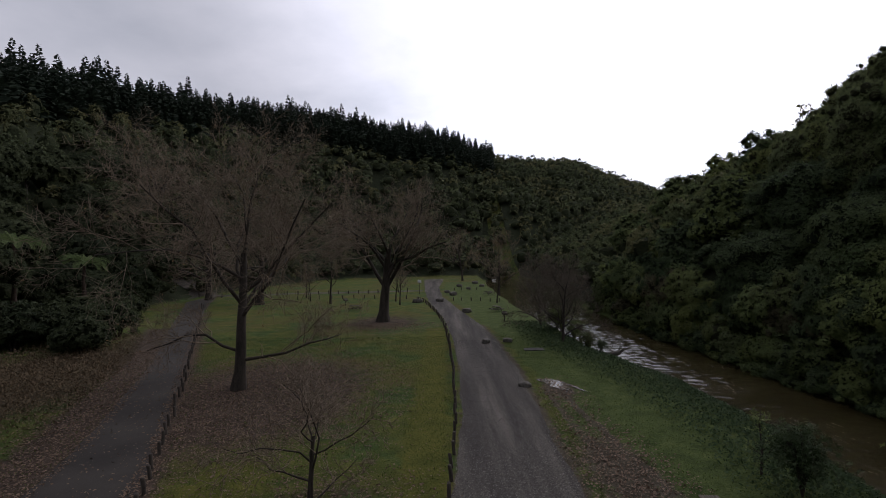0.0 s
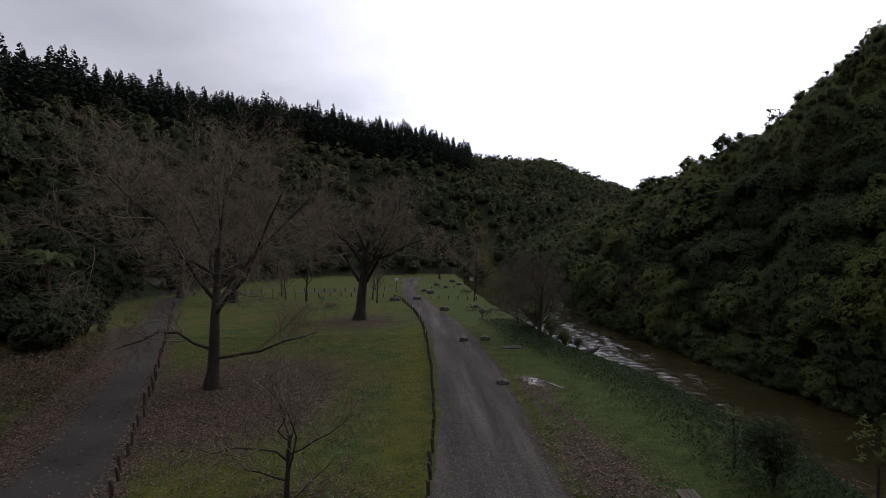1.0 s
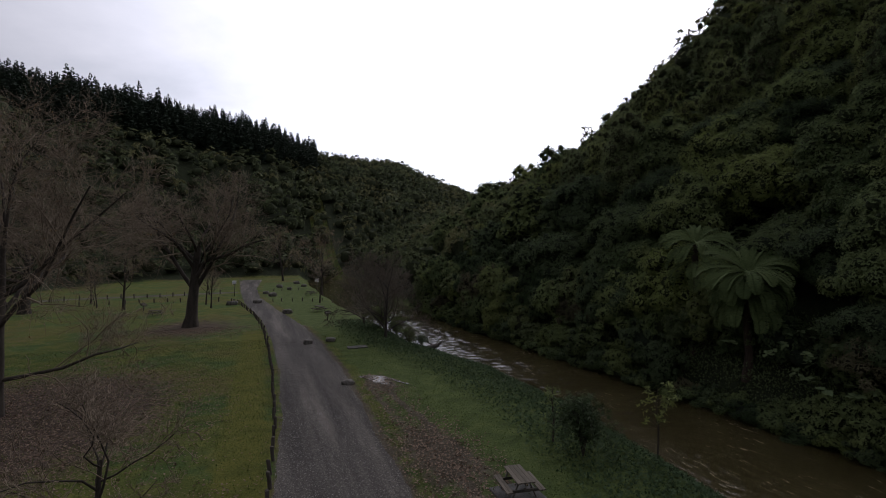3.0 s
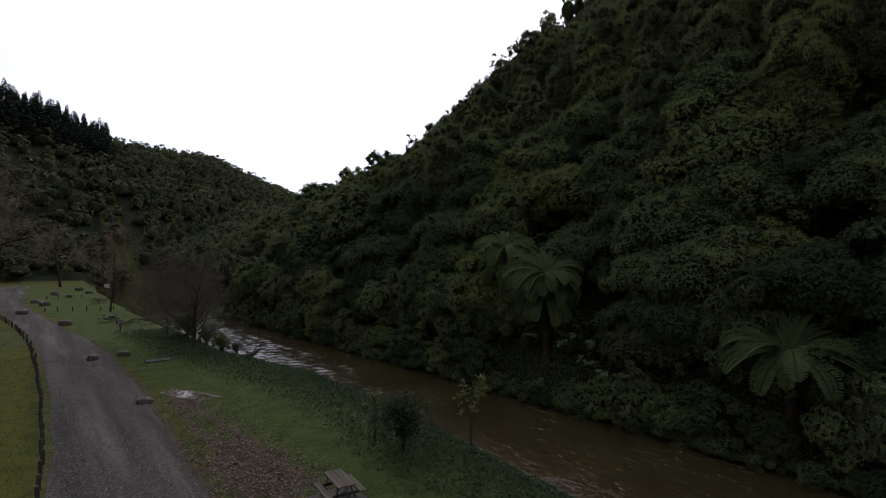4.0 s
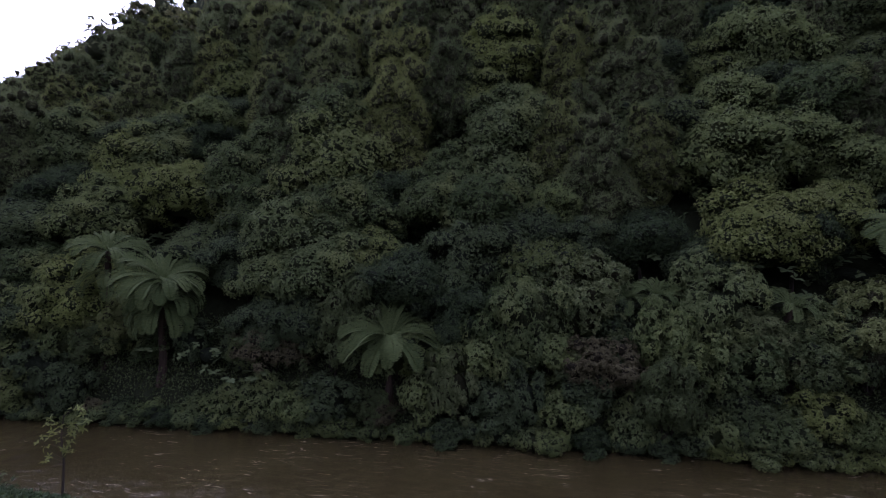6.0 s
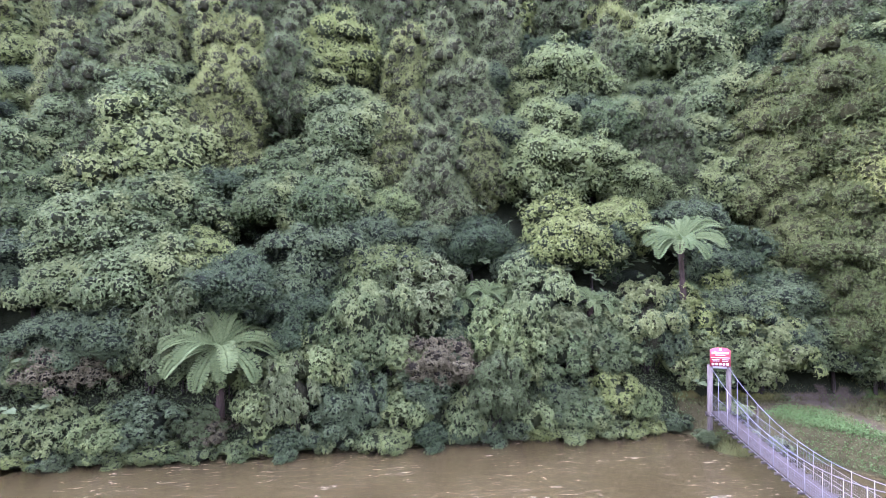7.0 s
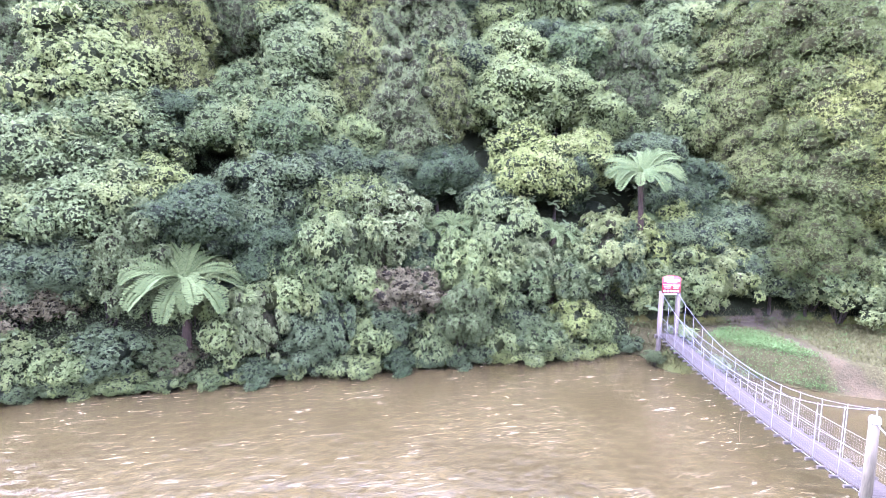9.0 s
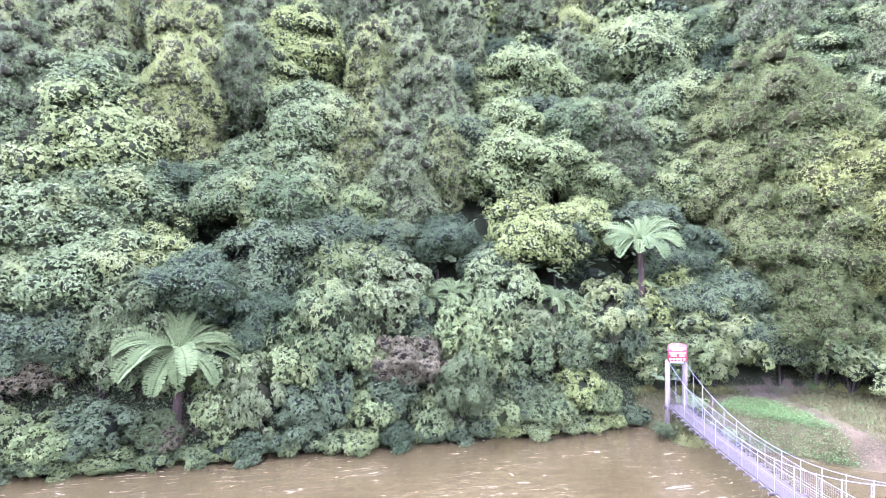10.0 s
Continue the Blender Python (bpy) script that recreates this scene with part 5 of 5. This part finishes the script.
puddle(1, 7.4, 33.6, 0.62, 1.5, 0.35, "shallow muddy puddle that mirrors the sky")
puddle(2, 8.4, 33.0, 0.13, 1.3, 0.42, "narrow puddle in a wheel rut")
puddle(3, 7.9, 31.9, 0.25, 0.4, 0.2, "small puddle at a rut's end")


# ---- the swing bridge ----
FAR_L, NEAR_L = np.array([26.05, -18.85, 0.28]), np.array([10.1, -13.95, 0.30])
AXIS = unit(NEAR_L - FAR_L)
ACROSS = unit(np.array([AXIS[1], -AXIS[0], 0.0]) * -1)
ACROSS = ACROSS if ACROSS[1] < 0 else -ACROSS
SPAN = float(np.linalg.norm(NEAR_L - FAR_L))


def deck_at(s, side):
    """A point on the deck's edge: s from 0 at the far tower to 1 at the near one; side 0 to 1 across."""
    p = FAR_L + (NEAR_L - FAR_L) * s + ACROSS * side
    return p - np.array([0, 0, 0.30 * 4 * s * (1 - s)])


def rail_height(s):
    return 1.12 + 1.42 * (2 * s - 1) ** 2


def build_bridge():
    b = thing("suspension_footbridge", "narrow suspension footbridge with plank deck, wire netting and a red sign", "bridge")
    wire = lambda name, pts, r, mat=STEEL, label="": part(name, Geo().add(*tube(pts, [r] * len(pts), 5)).mesh(name, mat), b, label)
    ss = np.linspace(0, 1, 41)
    up = np.array([0, 0, 1.0])
    for side in (0.02, 0.98):
        wire("main_cable", np.array([deck_at(s, side) + up * rail_height(s) for s in ss]), 0.016)
        wire("hand_cable", np.array([deck_at(s, side) + up * (0.95 + 0.1 * (2 * s - 1) ** 2) for s in ss]), 0.010)
        wire("low_cable", np.array([deck_at(s, side) + up * 0.5 for s in ss]), 0.007)
        wire("deck_cable", np.array([deck_at(s, side) - up * 0.10 for s in ss]), 0.016)
        net = Geo()
        for s in np.linspace(0.005, 0.995, 150):
            p = deck_at(s, side)
            net.add(*tube([p, p + up * 0.97], [0.0022, 0.0022], 3))
        for h in np.linspace(0.08, 0.9, 9):
            net.add(*tube(np.array([deck_at(s, side) + up * h for s in ss]), [0.0022] * 41, 3))
        part("netting", net.mesh("netting", STEEL), b, "fine wire netting")
        for i in range(1, 14):
            s = i / 14
            p = deck_at(s, side)
            part("stanchion", Geo().add(*capped([p - up * 0.12, p + up * 0.5, p + up * (rail_height(s) + 0.04)], [0.011, 0.011, 0.011], 6)).mesh("stanchion", GALV), b)
    bearer = Geo().add(*bar(ACROSS * -0.72, ACROSS * 0.72, 0.10, 0.09)).mesh("bearer", DARK_TIMBER)
    for i in range(1, 28):
        o = part("bearer", bearer, b)
        o.location = Vector(deck_at(i / 28, 0.5) - up * 0.10)
    plank = Geo().add(*bar(ACROSS * -0.47, ACROSS * 0.47, 0.135, 0.04)).mesh("deck_plank", TIMBER_DECK)
    n = int(SPAN / 0.15)
    for i in range(n + 1):
        o = part("deck_plank", plank, b)
        o.location = Vector(deck_at(i / n, 0.5) - up * 0.03)
    # far tower: square posts, a cross-head and the sign
    for side in (0.0, 1.0):
        p = deck_at(0, side)
        foot = p * [1, 1, 0] + up * -2.0
        part("tower_post", Geo().add(*bar(foot, p + up * 2.62, 0.22, 0.22)).mesh("tower_post", TOWER_TIMBER), b)
    part("cross_beam", Geo().add(*bar(deck_at(0, -0.25) - up * 0.18, deck_at(0, 1.25) - up * 0.18, 0.2, 0.22)).mesh("cross_beam", TOWER_TIMBER), b)
    part("cross_head", Geo().add(*bar(deck_at(0, -0.1) + up * 2.5, deck_at(0, 1.1) + up * 2.5, 0.1, 0.12)).mesh("cross_head", WHITE), b)
    c = deck_at(0, 0.5) + AXIS * 0.14
    w = 0.55
    board = Geo()
    outline = [(-w, 2.58), (w, 2.58), (w, 3.50), (w * 0.72, 3.59), (w * 0.3, 3.64), (-w * 0.3, 3.64), (-w * 0.72, 3.59), (-w, 3.50)]
    ring = np.array([c + ACROSS * x + up * z for x, z in outline])
    v = np.concatenate([ring, ring + AXIS * 0.03])
    board.add(v, [(i, (i + 1) % 8, 8 + (i + 1) % 8, 8 + i) for i in range(8)] + [(8, 9, 10, 15), (15, 10, 11, 14), (14, 11, 12, 13), (7, 2, 1, 0), (6, 3, 2, 7), (5, 4, 3, 6)])
    sign = part("sign_board", board.mesh("sign_board", RED), b, "red sign board with a curved top")
    face = c + AXIS * 0.036

    def bars(name, rows):
        for x0, x1, z, h in rows:
            part(name, Geo().add(*bar(face + ACROSS * x0 + up * z, face + ACROSS * x1 + up * z, 0.012, h)).mesh(name, WHITE), sign)
    bars("lettering_bar", [(-0.46, 0.46, 3.34, 0.12), (-0.27, 0.27, 3.22, 0.06), (-0.49, 0.49, 3.07, 0.05), (-0.45, -0.05, 2.96, 0.04), (0.1, 0.45, 2.96, 0.04), (-0.4, -0.05, 2.88, 0.04), (0.1, 0.4, 2.88, 0.04), (-0.07, 0.07, 3.53, 0.13)])
    bars("picture_panel", [(-0.46 + 0.195 * i, -0.33 + 0.195 * i, 2.70, 0.13) for i in range(5)])
    # near tower: round poles with steel caps
    for side in (0.0, 1.0):
        p = NEAR_L + ACROSS * side
        base = p * [1, 1, 0] - up * 0.6
        part("tower_pole", Geo().add(*capped([base, p + up * 1.0, p + up * 2.2], [0.15, 0.14, 0.13], 12)).mesh("tower_pole", POLE_TIMBER), b)
        part("pole_cap", Geo().add(*capped([p + up * 2.15, p + up * 2.25, p + up * 2.34], [0.15, 0.15, 0.12], 12)).mesh("pole_cap", WHITE), b)
        wire("back_stay", np.array([p + up * 2.2, p + AXIS * 3.0 + up * 0.9, p + AXIS * 5.0 - up * 0.3]), 0.02)
        wire("brace", np.array([p + up * 1.0, deck_at(0.985, side) - up * 0.2]), 0.03)
    for i in range(30):
        o = part("deck_plank", plank, b)
        o.location = Vector(NEAR_L + ACROSS * 0.5 + AXIS * (0.15 * (i + 1)) - up * 0.03)
    # a loose wire that hangs to the water
    h = deck_at(0.60, 0.02)
    wire("hanging_wire", np.array([h, h + (0.1, 0.1, -0.9), h + (-0.15, 0.25, -1.72)]), 0.009, TIMBER_DECK)


TIMBER_DECK = material("deck_timber", rough_surface, stops=[(0.34, (0.030, 0.025, 0.021)), (0.66, (0.078, 0.065, 0.055))], scale=1.5, fine=22.0, depth=0.006)
TOWER_TIMBER = material("tower_timber", rough_surface, stops=[(0.34, (0.030, 0.025, 0.021)), (0.66, (0.095, 0.080, 0.070))], scale=2.0, fine=20.0, stretch=(1, 1, 0.15), depth=0.01)
POLE_TIMBER = material("pole_timber", rough_surface, stops=[(0.34, (0.045, 0.040, 0.027)), (0.66, (0.120, 0.104, 0.076))], scale=2.0, fine=20.0, stretch=(1, 1, 0.15), depth=0.01)
build_bridge()
for x, y, k, s in ((25.4, -18.2, "o", 0.32), (24.8, -19.8, "p", 0.4), (25.9, -20.5, "p", 0.45), (23.8, -21.3, "o", 0.3)):
    TREES.plant(k, pose(x, y, max(float(land(x, y)), WATER_Z + 0.1) - 0.15, 0, 0, 40 * x) @ Matrix.Diagonal((s, s, s * 0.7, 1)))


# ---- near bank: bushes, sapling, driftwood, weeds ----
def drooping_bush(seed, h, wide, stems=16):
    """Thin stems that rise, arch over and hang, leafy all along."""
    rng = np.random.default_rng(seed)
    t = thing("bank_bush", "drooping loose dark green bush at the river's edge", "bush")
    g, seats = Geo(), []
    for i in range(stems):
        w, q, top = i * 2.4 + rng.uniform(-0.4, 0.4), wide * rng.uniform(0.35, 1.0), h * rng.uniform(0.6, 1.0)
        s = np.linspace(0, 1, 8)
        p = np.stack([math.cos(w) * q * s ** 1.3, math.sin(w) * q * s ** 1.3, top * np.sin(np.pi * 0.84 * s) - 0.1], -1) + 0.05 * rng.standard_normal((8, 3)) * s[:, None]
        g.add(*tube(p, 0.022 * (1.1 - s), 5))
        for u in rng.uniform(0.15, 1.0, 16):
            at = np.array([np.interp(u, s, p[:, k]) for k in range(3)])
            seats += [at + rng.standard_normal(3) * [0.2, 0.2, 0.16] for _ in range(4)]
    part("trunk", g.mesh("trunk", BARK, True), t)
    seats = np.array(seats)
    part("foliage", Geo().add(*tufts(rng, seats, unit(rng.standard_normal(seats.shape) + [0, 0, 1]), 6, 0.12, 0.05)).mesh("foliage", LEAF_DARK), t)
    return t


bank_bush = drooping_bush(601, 2.7, 1.7, 20)
place(bank_bush, 12.8, 18.1, 0, 1.0)
again(bank_bush, 13.6, 43.4, 130, 0.45)
again(bank_bush, 13.4, 51.5, 200, 1.2, 0.9)
again(bank_bush, 14.2, 49.5, 20, 1.0, 0.8)
again(bank_bush, 12.6, 55.5, 90, 1.4, 1.0)


def sapling(seed, x, y, h):
    rng = np.random.default_rng(seed)
    t = thing("sapling", "thin young tree with a small leafy top on the bank", "tree")
    g = Geo().add(*tube([(0, 0, -0.2), (0.05, 0, h * 0.4), (-0.03, 0.04, h * 0.75), (0.02, 0, h)], [0.05, 0.04, 0.03, 0.01], 6))
    ends = []
    for i in range(16):
        z = h * rng.uniform(0.3, 0.98)
        w = rng.uniform(0, 6.28)
        e = np.array([math.cos(w) * rng.uniform(0.2, 0.6), math.sin(w) * rng.uniform(0.2, 0.6), z + 0.25])
        g.add(*tube([(0, 0, z), e], [0.014, 0.005], 4))
        ends += [e] * (4 if z > h * 0.6 else 1)
    part("trunk", g.mesh("trunk", BARK, True), t)
    e = np.array(ends) + 0.13 * rng.standard_normal((len(ends), 3))
    part("foliage", Geo().add(*tufts(rng, e, unit(rng.standard_normal(e.shape) + [0, 0, 1]), 7, 0.18, 0.07)).mesh("foliage", LEAF_BROAD), t)
    place(t, x, y)


sapling(611, 15.45, 16.7, 3.1)
sapling(612, 12.4, 19.8, 2.6)


def snag():
    s = thing("driftwood", "dark stump of driftwood with broken roots at the water's edge", "driftwood")
    part("log", Geo().add(*capped([(-0.9, 0.2, 0.12), (-0.2, 0, 0.3), (0.5, -0.1, 0.42), (0.9, -0.1, 0.62)], [0.14, 0.22, 0.2, 0.08], 8)).mesh("log", DARK_TIMBER), s)
    for i, e in enumerate(((1.1, 0.3, 1.0), (0.8, -0.5, 0.9), (1.3, -0.1, 0.75), (-0.2, 0.4, 0.8))):
        part("root", Geo().add(*tube([(0.4, -0.05, 0.4), np.array(e) * 0.6 + (0.15, 0, 0.1), e], [0.1, 0.06, 0.02], 6)).mesh("root", DARK_TIMBER), s)
    place(s, 14.2, 42.2, 20)


snag()


def ground_leaves(name, mat, count, area, size, flat, label, category, seed, stand=0.0):
    """Loose leaves or blades strewn where area(x, y) allows, joined as one."""
    rng = np.random.default_rng(seed)
    x0, x1, y0, y1, allow = area
    X, Y = rng.uniform(x0, x1, count * 4), rng.uniform(y0, y1, count * 4)
    keep = allow(X, Y) > rng.uniform(0, 1, count * 4)
    X, Y = X[keep][:count], Y[keep][:count]
    p = np.stack([X, Y, land(X, Y) + 0.035 + stand * rng.uniform(0, 1, len(X))], -1)
    a = rng.standard_normal(p.shape) * [1, 1, flat] + [0, 0, flat]
    n = rng.standard_normal(p.shape) * 0.35 + [0, 0, 1.0]
    k = rng.uniform(0.6, 1.3, len(X))
    v, f = leaf_quads(p, a, n, size[0] * k, size[1] * k)
    tagged(new(name, mesh_np(name, v, f, mat)), label, category, kind="stuff")


def litter_area(x, y):
    lane = (x > tar_left(y) + 0.5) & (x < tar_right(y) - 0.4)
    return (np.clip(covers(x, y)["litter"] * 1.2, 0, 1) + 0.03) * np.where(lane, 0.12, 1.0)


def weed_area(x, y):
    d = near_bank(y) - x
    return np.clip((7.2 - d) / 4.5, 0, 1) * (d > -0.5) * (y > 2)


def blade_area(x, y):
    c = covers(x, y)
    road = ((x > gravel_left(y) - 0.1) & (x < gravel_right(y) + 0.2)) | ((x > tar_left(y)) & (x < tar_right(y) + 0.5))
    return np.clip(1 - c["litter"] * 0.7 - c["mud"] * 1.2, 0, 1) * ~road * (x < near_bank(y) - 1)


ground_leaves("fallen_leaves", LITTER, 40000, (-27, 1, 14, 62, litter_area), (0.115, 0.08), 0.12, "brown fallen leaves strewn under the trees and lane edges", "leaf litter", 1)
ground_leaves("bank_weeds", WEED, 48000, (4, 18, 3, 62, weed_area), (0.16, 0.09), 0.5, "low green weeds covering the river bank", "weeds", 2, 0.14)
ground_leaves("grass_blades", BLADE, 45000, (-24, 13, 13, 52, blade_area), (0.11, 0.022), 1.2, "short mown grass with clover and moss", "grass", 3)
ground_leaves("dead_bracken", BRACKEN, 24000, (-45, -18, 16, 54, lambda x, y: covers(x, y)["bracken"]), (0.26, 0.06), 0.6, "brown dead bracken on the bank above the lane", "bracken", 4, 0.55)
ground_leaves("track_stones", STONE_CHIP, 14000, (-1, 6, 14, 50, lambda x, y: 0.7 * ((x > gravel_left(y)) & (x < gravel_right(y)))), (0.06, 0.045), 0.2, "loose pale stones on the gravel track", "gravel", 5)
# rank grass at the lip of the near bank
ground_leaves("bank_grass", LEAF_PALE, 5200, (9.5, 14.0, -7.5, 3, lambda x, y: ((near_bank(y) - x) > 1.2) * 1.0), (0.2, 0.1), 0.9, "rank grass along the near bank", "grass", 6)
ground_leaves("muddy_leaves", LITTER, 3600, (4.8, 10, 11, 36, lambda x, y: np.clip(bump_at(x, y, 7.1, 20.5, 2.2, 6.0) + 0.6 * bump_at(x, y, 7.3, 31, 1.6, 4.0), 0, 1) * (x > gravel_right(y))), (0.12, 0.08), 0.35, "trodden leaves and clods on the muddy verge", "fallen leaves", 12)


def islet(x, y):
    mound = ((x - 25.3) / 2.0) ** 2 + ((y + 19.2) / 1.5) ** 2 < 1
    return ((x > far_bank(y) - 0.2) & (x < hill_foot(y) + 1) & ((y < -18.5) | mound)) | mound


def green_patch(x, y):
    return np.clip(bump_at(x, y, 23.9, -23.6, 2.6, 2.0) + bump_at(x, y, 20.4, -24.2, 2.2, 0.9) + 0.15 * np.sin(x * 2.3) * np.sin(y * 1.9), 0, 1)


ground_leaves("dry_grass", BLADE_DRY, 30000, (11, 29, -38, -17.5, lambda x, y: islet(x, y) * (1 - 0.8 * green_patch(x, y)) * (1 - 0.96 * trail(x, y)) * (1 - 0.9 * bump_at(x, y, 28.6, -28.6, 2.2, 2.6))), (0.26, 0.035), 1.1, "pale dry rank grass on the far bank by the bridge", "grass", 7)
ground_leaves("far_bank_weeds", BLADE_PALE, 34000, (13, 29, -36, -18.5, lambda x, y: islet(x, y) * green_patch(x, y) * (1 - trail(x, y, 0.5))), (0.11, 0.06), 0.6, "low green weeds on the far bank by the bridge", "weeds", 9, 0.3)
ground_leaves("bank_leaves", LEAF_DARK, 60000, (22, 33, -19, 60, lambda x, y: ((x > far_bank(y) - 0.2) & (x < far_bank(y) + 4.2)) * 1.0), (0.17, 0.09), 0.9, "trailing leaves that cover the far bank", "weeds", 8, 1.0)


def cliff():
    """A weathered bluff on the ridge, ledges and hollows over its face."""
    u, w = np.meshgrid(np.linspace(0, 1, 40), np.linspace(0, 1, 18))
    X, Y, Z = 93 + 8 * w, 30 + 34 * u, 44 + 20 * w - 5 * u
    dent = np.array([noise.fractal(Vector((0.16 * y, 0.3 * z, 3.0)), 1.0, 2.0, 5) for y, z in zip(Y.ravel(), Z.ravel())]).reshape(Y.shape)
    back = np.stack([X + 12, Y, Z], -1)[-1:]
    v = np.concatenate([np.stack([X + 3.0 * dent, Y + dent, Z], -1), back]).reshape(-1, 3)
    tagged(new("rock_bluff", mesh_np("rock_bluff", v, grid_faces(40, 19), BLUFF, True)), "grey weathered rock bluff high on the ridge", "cliff", kind="structure")


cliff()
tree_fern(81, 10.0, 3.2, (-46.0, 55.0), 15, tilt=14, label="tree fern at the edge of the hillside bush")
tree_fern(82, 7.6, 2.8, (-42.0, 60.0), 14, tilt=14, label="tree fern at the edge of the hillside bush")
